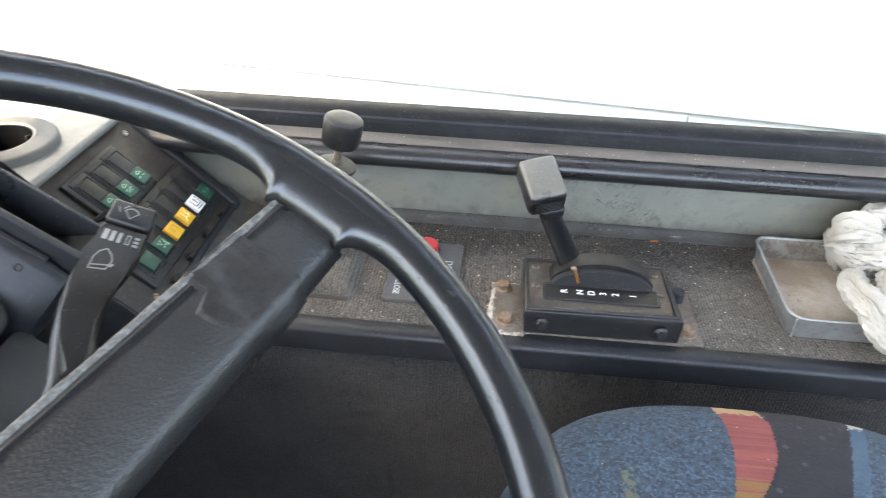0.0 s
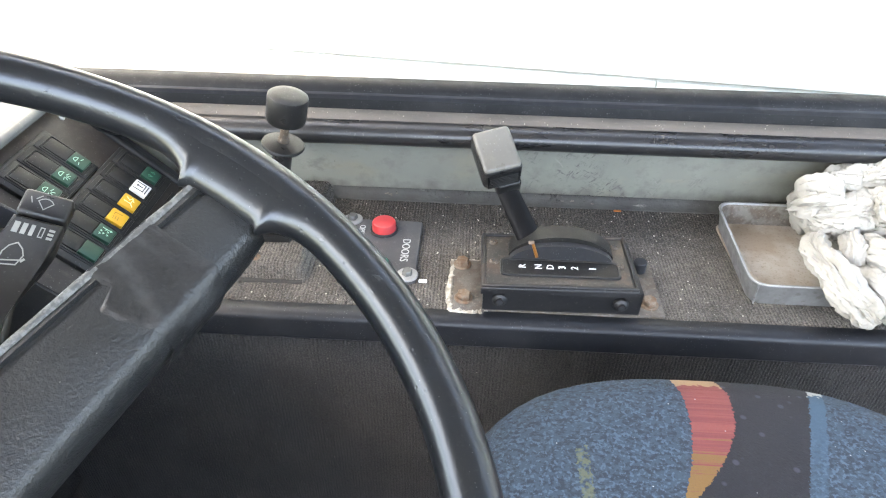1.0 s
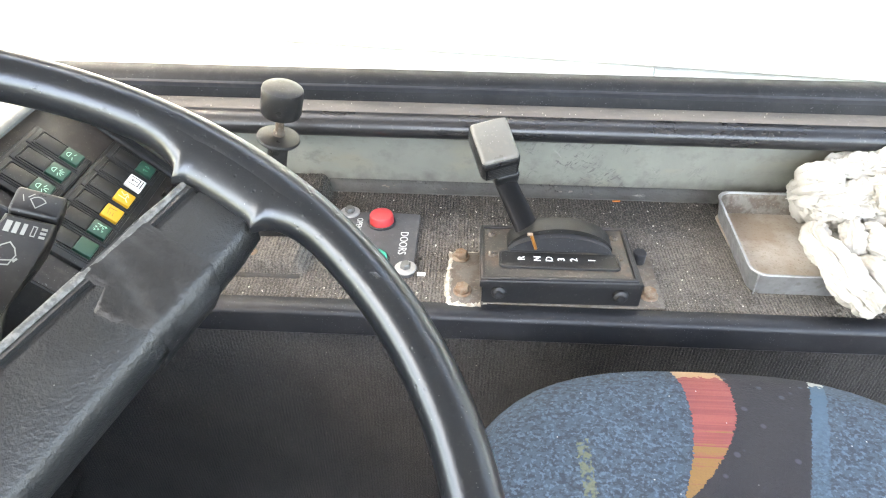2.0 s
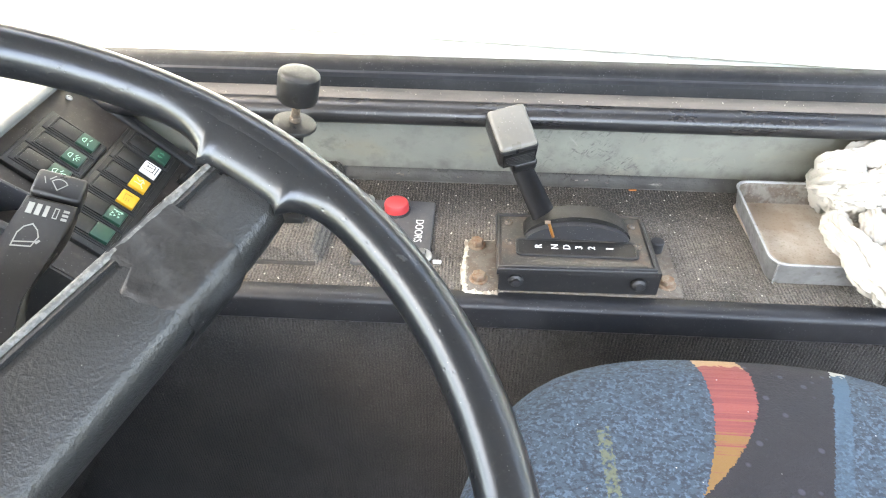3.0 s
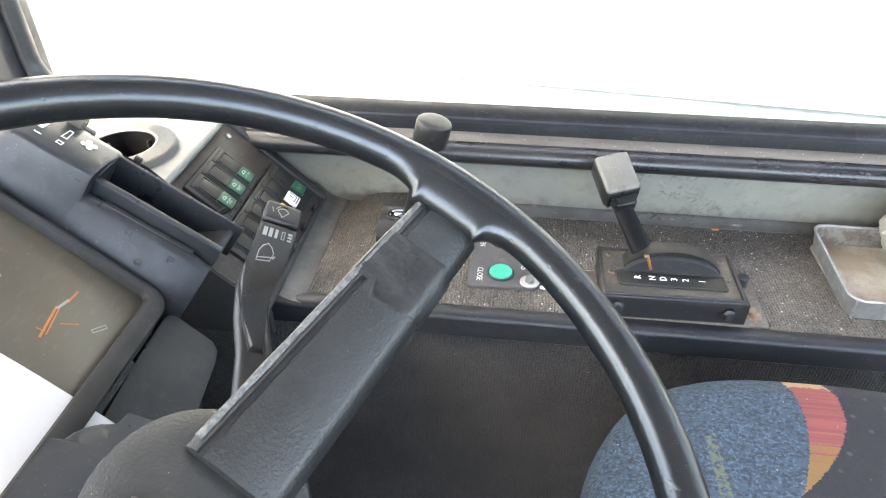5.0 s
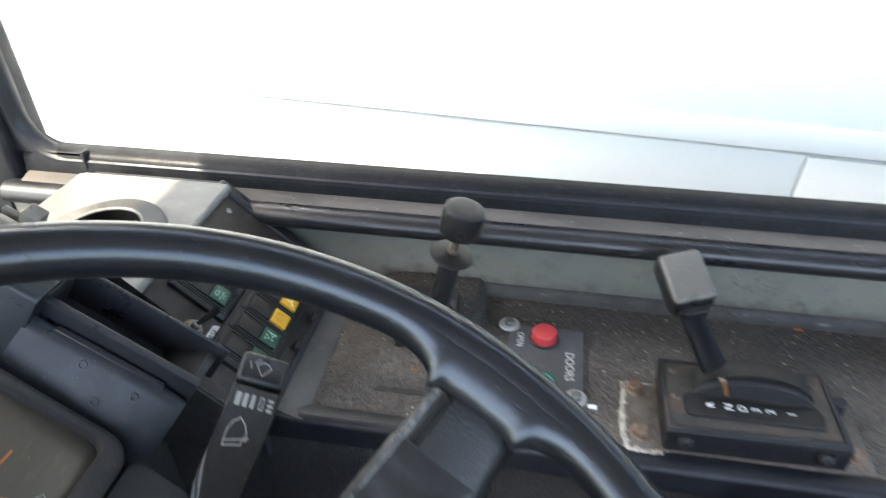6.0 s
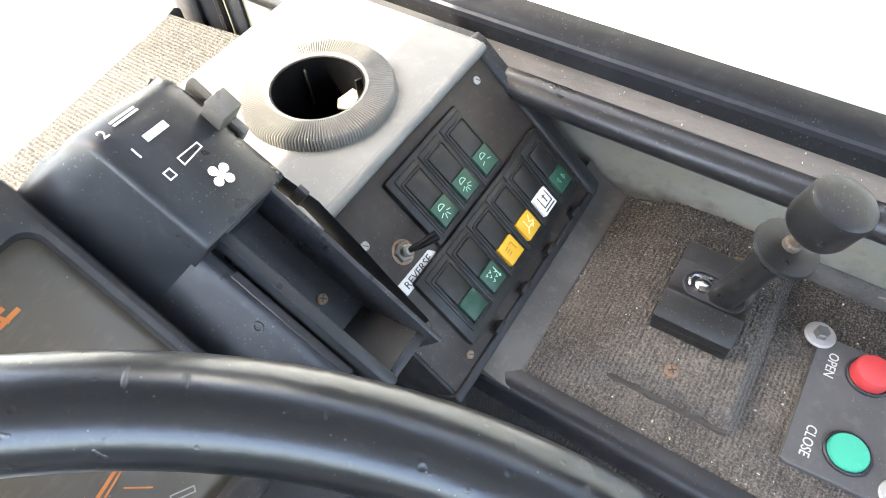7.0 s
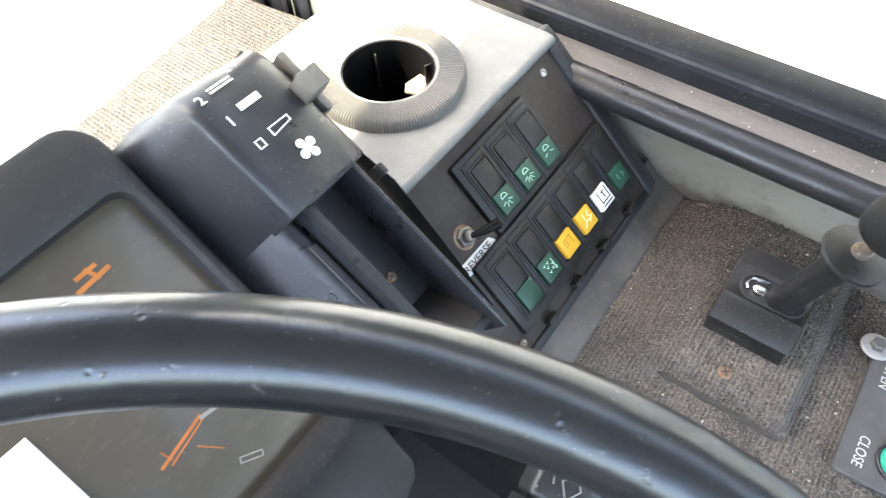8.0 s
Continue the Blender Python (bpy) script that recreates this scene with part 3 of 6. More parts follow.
# ---- setting: the cab's shell ----
single("floor", rbox((-1.0, -1.6, FLOOR_Z - 0.05), (1.6, 0.64, FLOOR_Z), 0), FLOORING, "dark rubber cab floor, dusty", "floor", "structure")
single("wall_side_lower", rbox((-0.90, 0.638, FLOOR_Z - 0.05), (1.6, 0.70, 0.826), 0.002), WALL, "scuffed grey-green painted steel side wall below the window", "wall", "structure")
# headers, rear and door walls and ceiling are unseen; openings sized for the light
single("wall_side_header", rbox((-1.0, 0.645, 1.86), (1.6, 0.70, 2.55), 0.002), LINING, "pale lined wall above the side window", "wall", "structure")
single("wall_side_rear", rbox((1.30, 0.645, 0.826), (1.6, 0.70, 1.86), 0.002), LINING, "pale lined wall behind the side window", "wall", "structure")
single("wall_rear", rbox((1.6, -1.6, FLOOR_Z), (1.66, 0.70, 1.0), 0.002), LINING, "pale lined partition behind the seat", "wall", "structure")
single("wall_rear_header", rbox((1.6, -1.6, 2.1), (1.66, 0.70, 2.55), 0.002), LINING, "pale lined header over the partition", "wall", "structure")
single("wall_door_side", rbox((-1.0, -1.66, FLOOR_Z), (1.66, -1.6, 1.15), 0.002), LINING, "unseen pale lined wall at the door side, its height set for the light", "wall", "structure")
single("wall_door_header", rbox((-1.0, -1.66, 2.42), (1.66, -1.6, 2.55), 0.002), LINING, "unseen pale lined wall over the door glass, its height set for the light", "wall", "structure")
single("wall_front_header", rbox((-1.0, -1.6, 1.78), (-0.94, 0.645, 2.55), 0.002), LINING, "unseen grey panel over the windscreen, placed to cut off the sun", "wall", "structure")
single("wall_front_lower", rbox((-1.0, -1.6, GROUND + 0.3), (-0.94, 0.53, 0.725), 0.002), LINING, "grey panel under the windscreen", "wall", "structure")
single("ceiling", rbox((-1.0, -1.66, 2.55), (1.66, 0.70, 2.60), 0.002), LINING, "pale lined cab ceiling", "ceiling", "structure")


def pillar():
    p = thing("pillar_front", (-0.85, 0.66, 0.70), "black painted front corner pillar with two upright members", "pillar", "", "structure")
    part("window_post", rbox((-0.818, 0.628, 0.795), (-0.757, 0.70, 2.55), 0.008, 3), PILLAR, p)
    part("post_foot", rbox((-0.818, 0.634, 0.66), (-0.790, 0.70, 0.7945), 0.004, 2), PILLAR, p)
    part("outer_post", rbox((-0.917, 0.632, 0.60), (-0.8235, 0.70, 2.55), 0.012, 3), PILLAR, p)
    part("post_rib", rbox((-0.870, 0.627, 0.70), (-0.858, 0.6335, 2.55), 0.002, 2), PILLAR, p)
    part("rubber_strip", tube([(-0.8207, 0.630, z) for z in (0.70, 1.2, 2.5)], 0.005, 8, False, 1.0, (0, 1, 0)), RUBBER, p)


def window_side():
    w = thing("window_1", (0.3, 0.66, 0.826), "large clear side window in a black rubber frame", "window", "", "structure")
    opening = [(x, 0.655, z) for x, z in round_rect(-0.752, 0.8445, 1.295, 1.855, 0.055, 8)]
    part("window_frame", tube(opening, 0.011, 10, True, 1.3, (0, 1, 0)), PILLAR, w)
    low = [(0.6385, 0.825), (0.6390, 0.8335), (0.6410, 0.8405), (0.6422, 0.8475), (0.6445, 0.8525), (0.6480, 0.8555), (0.6530, 0.8573), (0.6600, 0.8580), (0.6680, 0.8580), (0.675, 0.852), (0.675, 0.825)]
    part("lower_frame", sweep(low, -0.752, 1.295), GASKET, w)
    corner = [(-0.757, 0.855), (-0.67, 0.855)] + [(-0.707 + 0.045 * math.cos(radians(a)), 0.900 + 0.045 * math.sin(radians(a))) for a in range(270, 179, -9)] + [(-0.757, 0.93)]
    fill = prism([(x, z) for x, z in corner], -0.672, -0.644, 0, 2, Matrix(((1, 0, 0, 0), (0, 0, -1, 0), (0, 1, 0, 0), (0, 0, 0, 1))))
    part("corner_fillet", fill, PILLAR, w)
    g = part("pane", rbox((-0.752, 0.661, 0.852), (1.295, 0.665, 1.86), 0), GLASS, w, "clear glass pane")
    g.visible_shadow = False


def rail():
    r = thing("window_rail", (0.3, 0.62, 0.80), "dusty black rubber rail and brown ledge below the side window", "rail", "", "structure")
    part("ledge", sweep([(0.612, 0.808), (0.621, 0.8278), (0.6435, 0.8335), (0.647, 0.8335), (0.647, 0.808)], -0.748, 1.6, 2), LEDGE, r, "dusty brown ledge")
    bar = [(0.6195 + 0.0170 * math.cos(a), 0.8147 + 0.0134 * math.sin(a)) for a in (2 * math.pi * k / 20 for k in range(20))]
    part("bar", sweep(bar, -0.765, 1.6, 6), RUBBER, r)
    part("bar_end", lathe([(0.0136, 0), (0.012, 0.004), (0, 0.006)], 20, along((-0.765, 0.6195, 0.8147), (-1, 0, 0))), RUBBER, r)
    part("end_screw", lathe([(0.004, 0), (0.004, 0.001), (0.002, 0.002), (0, 0.002)], 12, along((-0.68, 0.609, 0.8245), (0, -0.6, 0.8))), STEEL, r)
    part("joint", rbox((-0.672, 0.640, 0.830), (-0.668, 0.652, 0.861), 0.001), PILLAR, r)


def windscreen():
    w = thing("window_2", (-1.0, -0.4, 0.735), "faintly tinted windscreen that curves round to the corner pillar", "window", "", "structure")
    base = [(-1.0165, -1.6), (-1.0165, -0.2), (-1.0135, 0.2), (-1.0095, 0.40), (-1.0045, 0.45), (-0.9935, 0.50), (-0.9735, 0.565), (-0.9365, 0.617), (-0.9180, 0.640)]
    inner = [(x + 0.005, y - 0.001) for x, y in base]
    part("pane", prism(base + inner[::-1], 0.737, 1.80), SCREEN, w, "faintly tinted curved glass")


pillar()
window_side()
windscreen()
rail()


def dash_shelf():
    d = thing("dash_ledge", (-0.75, 0.2, 0.70), "sunlit beige carpeted dash ledge below the windscreen", "dashboard", "", "structure")
    part("carpet", prism([(-0.52, -1.6), (-0.52, 0.40), (-0.62, 0.45), (-0.66, 0.637), (-0.893, 0.612), (-0.857, 0.405), (-0.84, 0.2), (-0.84, -1.6)], 0.66, 0.74, 0.006, 3), DASHCARPET, d)
    arc = [(-0.84, -1.6), (-0.84, 0.2), (-0.857, 0.405), (-0.893, 0.60), (-0.897, 0.630), (-0.935, 0.615), (-0.972, 0.565), (-0.992, 0.50), (-1.003, 0.45), (-1.008, 0.40), (-1.012, 0.2), (-1.015, -0.2), (-1.015, -1.6)]
    part("cowl", prism(arc, 0.66, 0.735, 0.004, 2), COWL, d, "pale painted curved cowl under the windscreen")


dash_shelf()


def console():
    c = thing("side_console", (0.25, 0.53, FLOOR_Z), "brown ribbed carpet side console with black edge trim", "console", "", "structure")
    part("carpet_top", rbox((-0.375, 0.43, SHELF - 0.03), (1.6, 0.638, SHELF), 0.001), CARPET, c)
    bm = bmesh.new()
    xs, ys, rows = [-0.337 + 0.0020 * k for k in range(78)], [0.437 + 0.0020 * k for k in range(101)], []

    def ease(v):
        v = max(0.0, min(1.0, v))
        return v * v * (3 - 2 * v)

    for x in xs:
        row = []
        for y in ys:
            left, right = ease((x + 0.338) / 0.060), ease((-0.1860 - x) / 0.0130)
            sharp = ease((x + 0.305) / 0.03)
            front = ease((y - 0.4660 + 0.024 * (1 - sharp)) / (0.0090 + 0.032 * (1 - sharp)))
            z = SHELF - 0.0008 + 0.0178 * left * right * front + 0.0010 * noise.noise((x * 60, y * 60, 2)) + 0.0007 * noise.noise((x * 190, y * 190, 5))
            row.append(bm.verts.new((x, y, z)))
        rows.append(row)
    for a, b in zip(rows, rows[1:]):
        for k in range(len(ys) - 1):
            bm.faces.new((a[k], b[k], b[k + 1], a[k + 1]))
    foot = bmesh.ops.extrude_edge_only(bm, edges=[e for e in bm.edges if len(e.link_faces) == 1])
    for v in foot["geom"]:
        if isinstance(v, bmesh.types.BMVert):
            v.co.z = SHELF - 0.012
    bmesh.ops.recalc_face_normals(bm, faces=bm.faces[:])
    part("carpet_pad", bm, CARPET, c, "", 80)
    # dark strip that stands in for the shade at the pad's front edge
    part("pad_seam", tube([(-0.286 + 0.0062 * k, 0.4672 + 0.0012 * noise.noise((k * 0.7, 3, 1)), SHELF + 0.0006) for k in range(16)], [0.0022 + 0.0016 * abs(noise.noise((k * 0.9, 8, 2))) for k in range(16)], 7), SEAMSHADE, c, "dark strip for the shade at the foot of the raised carpet")
    part("riser", rbox((-0.62, 0.434, FLOOR_Z), (1.6, 0.637, SHELF - 0.031), 0.001), RISER, c, "dark ribbed carpet front")
    lip = [(0.436, 0.7215), (0.427, 0.7235), (0.420, 0.7225), (0.4165, 0.7195), (0.4155, 0.716), (0.4155, 0.694), (0.418, 0.691), (0.433, 0.691), (0.433, 0.7200)]
    # added out of view, keeps a sliver of sun off the riser
    part("sun_block_panel", rbox((-0.518, -0.20, 0.40), (-0.508, 0.432, 0.762), 0.001), RISER, c, "unseen dark panel added below the dash to block the sun")
    part("edge_trim", sweep(lip, -0.52, 1.6, 4), TRIM, c, "black plastic edge trim")
    cove = [(0.6377, 0.719), (0.6377, 0.7315), (0.6364, 0.7310), (0.6340, 0.7275), (0.6305, 0.7235), (0.6262, 0.7212), (0.6255, 0.719)]
    part("cove_strip", sweep(cove, -0.192, 1.6, 2), MASTIC, c, "dirty grey mastic along the wall")
    hollow = [(-0.380, 0.712), (-0.378, 0.7455), (-0.3735, 0.7405), (-0.3660, 0.7330), (-0.3580, 0.7275), (-0.3490, 0.7238), (-0.3390, 0.7216), (-0.3375, 0.7200), (-0.3375, 0.712)]
    part("side_trim", prism(hollow, -0.6365, -0.4180, 0, 1, Matrix(((1, 0, 0, 0), (0, 0, -1, 0), (0, 1, 0, 0), (0, 0, 0, 1)))), COVE, c, "grey-brown vinyl cove strip", 60)


console()


# ---- outside ----
def outside():
    single("ground", rbox((-300, -300, GROUND - 0.1), (300, 300, GROUND), 0), CONCRETE, "pale dusty concrete yard", "ground", "structure")
    side, line = 1.212, 0.643
    b = thing("parked_bus", (0.4, side, GROUND), "white parked bus with a sky-blue skirt, close alongside", "bus")
    b.rotation_euler = (0, radians(2.06), radians(-1.1))
    xz = Matrix(((1, 0, 0, 0), (0, 0, -1, 0), (0, 1, 0, 0), (0, 0, 0, 1)))
    hx, hz, arch = -2.358, -0.046, 0.497

    def plate(x0, x1, z0, z1):
        """An outer panel of the bus, cut by the wheel arch where it crosses it."""
        out = [(x1, z0), (x1, z1), (x0, z1), (x0, z0)]
        if x0 < hx - arch and x1 > hx + arch:
            a0 = math.asin((z0 - hz) / arch)
            out += [(hx + arch * math.cos(a), hz + arch * math.sin(a)) for a in (math.pi - a0 - (math.pi - 2 * a0) * k / 24 for k in range(25))]
        elif x0 < hx + arch < x1:
            a0, a1 = math.asin((z1 - hz) / arch), math.asin(max(-0.9, (z0 - hz) / arch))
            out = [(x1, z0), (x1, z1)] + [(hx + arch * math.cos(a), hz + arch * math.sin(a)) for a in (a0 + (a1 - a0) * k / 16 for k in range(17))]
        elif x0 < hx - arch < x1:
            a0, a1 = math.asin((z1 - hz) / arch), math.asin(max(-0.9, (z0 - hz) / arch))
            out = [(hx - arch * math.cos(a), hz + arch * math.sin(a)) for a in (a1 + (a0 - a1) * k / 16 for k in range(17))] + [(x0, z1), (x0, z0)]
        return prism(out, -side - 0.15, -side - 0.002, 0.003, 2, xz)

    part("upper_panel", rbox((-9.0, side, line + 0.004), (3.0, side + 2.45, 2.36), 0.012, 3), BUSWHITE, b)
    # window row out of view, added to darken the reflections in the steering rim
    for k in range(8):
        x = -8.75 + 1.46 * k
        w = part("window", rbox((x, side - 0.010, 1.40), (x + 1.36, side + 0.02, 2.10), 0.006, 2), DARKGLASS, b, "unseen dark tinted side window, added to darken reflections")
        part("window_frame", ring_prism(round_rect(x - 0.025, 1.375, x + 1.385, 2.125, 0.06, 5), round_rect(x + 0.012, 1.412, x + 1.348, 2.088, 0.05, 5), -side - 0.002, -side + 0.016, 0, xz), PILLAR, w)
    part("roof", rbox((-8.9, side + 0.1, 2.34), (2.9, side + 2.35, 2.46), 0.05, 3), BUSWHITE, b)
    part("waist_moulding", rbox((-9.0, side - 0.006, line + 0.004), (3.0, side + 0.01, line + 0.056), 0.004, 3), BUSWHITE, b)
    part("lower_panel", plate(-9.0, 0.2984, 0.322, line - 0.003), BUSWHITE, b)
    part("lower_panel", plate(0.3016, 3.0, 0.322, line - 0.006), BUSWHITE, b)
    part("skirt", plate(hx + 0.3, 3.0, -0.15, 0.317), BUSBLUE, b, "sky-blue skirt panel")
    part("skirt", plate(-9.0, hx - 0.3, -0.15, 0.317), BUSBLUE, b, "sky-blue skirt panel")
    part("underbody", rbox((-9.0, side + 0.40, -0.12), (3.0, side + 2.4, line), 0), TYRE, b)
    hub = axes((hx, side + 0.005, hz), X, Z, -Y)
    wheel = part("wheel", lathe([(0.32, -0.24), (0.45, -0.24), (0.480, -0.19), (0.488, -0.05), (0.478, 0.0), (0.445, 0.028), (0.395, 0.030), (0.345, 0.012), (0.336, -0.02)], 64, hub), TYRE, b, "dusty black tyre")
    part("rim", lathe([(0.346, 0.012), (0.338, 0.016), (0.326, 0.004), (0.306, -0.026), (0.270, -0.040), (0.222, -0.034), (0.200, 0.020), (0.128, 0.026), (0.112, 0.05), (0.100, 0.075), (0.0, 0.08)], 64, hub), ALLOY, wheel, "dull silver wheel with ten nuts")
    nut = lathe([(0.024, 0), (0.022, 0.022), (0.017, 0.024), (0.016, 0.050), (0, 0.052)], 8)
    for k in range(10):
        a = 2 * math.pi * k / 10
        n = nut.copy()
        n.transform(hub @ Matrix.Translation((0.165 * math.cos(a), 0.165 * math.sin(a), 0.022)))
        part("nut", n, ALLOY, wheel)
        a += radians(94.7 - 90)
        h = lathe([(0.0, 0.002), (0.019, 0.002), (0.022, -0.006)], 12, hub @ Matrix.Translation((0.246 * math.cos(a), 0.246 * math.sin(a), -0.035)) @ Matrix.Rotation(a, 4, "Z") @ Matrix.Diagonal((0.7, 1.5, 1, 1)))
        part("hand_hole", h, DARKGLASS, wheel)
    nut.free()


outside()


# ---- driver's seat ----
def seat():
    s = thing("driver_seat", (0.17, 0.05, FLOOR_Z), "driver's seat cushion in blue patterned bus plush", "seat")
    bm = bmesh.new()
    n, rows = 96, []
    prof = [(0.86, 0.0), (0.96, 0.012), (1.0, 0.035), (1.0, 0.075), (0.985, 0.096), (0.95, 0.110), (0.88, 0.120), (0.75, 0.126), (0.5, 0.129), (0.25, 0.130)]
    for f, z in prof:
        ring = []
        for k in range(n):
            a = 2 * math.pi * k / n
            c, q = math.cos(a), math.sin(a)
            r = 1.0 / (abs(c / 0.225) ** 3 + abs(q / 0.305) ** 3) ** (1 / 3)
            ring.append(bm.verts.new((0.17 + f * r * c, 0.05 + f * r * q, 0.634 + z)))
        rows.append(ring)
    for a, b in zip(rows, rows[1:]):
        for k in range(n):
            bm.faces.new((a[k], a[(k + 1) % n], b[(k + 1) % n], b[k]))
    bm.faces.new(rows[0][::-1])
    bm.faces.new(rows[-1])
    part("cushion", bm, MOQUETTE, s, "blue speckled plush with a red and ochre ribbon")
    part("pedestal", rbox((0.05, -0.1, FLOOR_Z), (0.29, 0.2, 0.640), 0.01), BLACK, s)


seat()


# ---- steering wheel ----
def spoke(u):
    """Half width, top and bottom of the spoke pad from the rim (0) to the hub (1)."""
    return 0.0220 + 0.0055 * u, -0.0085 - 0.0475 * u, -0.045 - 0.055 * u


def steering():
    centre, normal = Vector((-0.2355, 0.0539, 0.9655)), Vector((0.3381, -0.1394, 0.9311)).normalized()
    out = Vector((-0.1595, 0.260, 0.955)) - centre
    out = (out - normal * out.dot(normal)).normalized()
    side = normal.cross(out)
    W = axes(centre, out, side, normal)
    s = thing("steering_wheel", tuple(centre), "large black bus steering wheel with a taped padded spoke", "steering wheel")
    R, r = 0.2352, 0.0133
    rim = part("rim", tube([W @ Vector((R * math.cos(a), R * math.sin(a), 0)) for a in (2 * math.pi * k / 160 for k in range(160))], r, 20, True, 1.0, tuple(normal)), RIM, s, "polished black plastic rim")
    for sign in (1, -1):
        F = W @ pose(0, 0, 0, 0, 0, 0 if sign > 0 else 180)
        # the rim's root: a glossy web that swells from the inside of the rim down to the pad
        bm = bmesh.new()
        rows = []

        for k in range(49):
            yy = 0.066 * (k - 24) / 24
            q = abs(yy + 0.002)
            horn = max(0.0, min(1.0, (q - 0.0200) / 0.0070))
            ext = 0.0110 + 0.0035 * horn * horn * (3 - 2 * horn) if q < 0.0270 else 0.0 if q > 0.0620 else 0.0145 * (1 - math.sqrt(1 - ((0.0620 - q) / 0.0350) ** 2))
            a, row = yy / R, []
            for th in range(4, 177, 6):
                t = radians(th)
                h = ext * math.sin(t) ** 1.3
                reach = R - r * math.sin(t) * 0.999
                row.append(bm.verts.new(F @ Vector((reach * math.cos(a) - 0.86 * h, reach * math.sin(a), r * math.cos(t) * 0.999 - 0.58 * h))))
            rows.append(row)
        for a, b in zip(rows, rows[1:]):
            for k in range(len(a) - 1):
                bm.faces.new((a[k], b[k], b[k + 1], a[k + 1]))
        bmesh.ops.recalc_face_normals(bm, faces=bm.faces[:])
        part("spoke_root", bm, RIM, s, "", 70)
        # the pad: a long box that dips from the rim to the hub
        bm = bmesh.new()
        rows = []
        for k in range(15):
            u = max(0.0, (k - 1) / 13)
            x = 0.2165 - 0.2005 * u - (0.003 if k == 1 else 0)
            half, top, bot = spoke(u)
            e = 0.004
            if k == 0:
                x, top, half = 0.2165, top - 0.0030, half - 0.0025
            rows.append([bm.verts.new(F @ Vector((p[0] - 0.13 * sign * p[1] * (1 - u), p[1] - 0.002 * sign, p[2]))) for p in ((x, -half + 0.001, bot), (x, -half - 0.0045, top - 0.012), (x, -half, top - 0.003), (x, -half + e, top), (x, half - 0.0112, top), (x, half - 0.0104, top - 0.0022), (x, half - 0.0076, top - 0.0022), (x, half - 0.0068, top + 0.0004), (x, half - 0.0040, top - 0.0002), (x, half + 0.0005, top - 0.004), (x, half, bot))])
        for a, b in zip(rows, rows[1:]):
            for k in range(11):
                bm.faces.new((a[k], a[(k + 1) % 11], b[(k + 1) % 11], b[k]))
        bm.faces.new(rows[0])
        bm.faces.new(rows[-1][::-1])
        bmesh.ops.recalc_face_normals(bm, faces=bm.faces[:])
        pad = part("spoke_pad", bm, PAD, s, "grained black vinyl spoke pad", 50)
        if sign > 0:
            def on(u, yy, dz=0.0):
                return F @ Vector((0.2165 - 0.2005 * u - 0.13 * yy * (1 - u), yy - 0.002, spoke(u)[1] + dz))

            worn = [0.01 + 0.06 * k for k in range(17)]
            part("worn_edge", tube([on(u, spoke(u)[0] - 0.0022, -0.0012) for u in worn], [0.0024 + 0.0006 * noise.noise((9 * u, 4, 1)) for u in worn], 10), RUBBED, pad, "rubbed pale edge of the pad")
            tape = bmesh.new()
            grid = []
            lanes = [(-1.16, -0.030), (-1.24, -0.0125), (-1.06, -0.0035), (-0.92, 0.0002)] + [(-0.80 + 0.1 * k, 0.0009) for k in range(15)] + [(0.72, 0.0012), (0.86, 0.0007), (0.97, 0.0012), (1.07, -0.0035)]
            for k in range(21):
                line = []
                for yy, zz in lanes:
                    end = 0.345 + 0.055 * max(0.0, min(1.0, (0.34 - yy) / 0.14)) ** 0.5 - 0.03 * max(0.0, (-0.2 - yy) / 0.9)
                    start = 0.150 + 0.012 * (1 - yy)
                    if k in (0, 20):
                        start += 0.006 * noise.noise((4.1 * yy, 7.0, 3.0))
                        end += 0.008 * noise.noise((4.1 * yy, 2.0, 3.0))
                    u = start + (end - start) * k / 20
                    lift = 0.0005 * noise.noise((5 * yy + 0.4 * k, 0.25 * k - 2 * yy, 0)) - (0.0009 if k in (0, 20) else 0)
                    line.append(tape.verts.new(on(u, yy * spoke(u)[0], zz + lift)))
                grid.append(line)
            for a, b in zip(grid, grid[1:]):
                for k in range(len(lanes) - 1):
                    tape.faces.new((a[k], b[k], b[k + 1], a[k + 1]))
            bmesh.ops.recalc_face_normals(tape, faces=tape.faces[:])
            band = part("tape", tape, TAPE, pad, "shiny black sticky tape wrapped round the spoke", 60)
    part("hub", lathe([(0.0, -0.062), (0.042, -0.063), (0.054, -0.068), (0.058, -0.080), (0.056, -0.11), (0.0, -0.11)], 40, W), PAD, s)


steering()


# ---- steering column and stalk ----
def stroke(points, width, z, m, h=0.0002):
    """A painted line of small bars through flat points."""
    bms = []
    for (x0, y0), (x1, y1) in zip(points, points[1:]):
        n = math.hypot(x1 - x0, y1 - y0)
        bms.append(rbox((-width / 2, -width / 2, 0), (n + width / 2, width / 2, h), 0, 1, m @ Matrix.Translation((x0, y0, z)) @ Matrix.Rotation(math.atan2(y1 - y0, x1 - x0), 4, "Z")))
    return join(*bms)


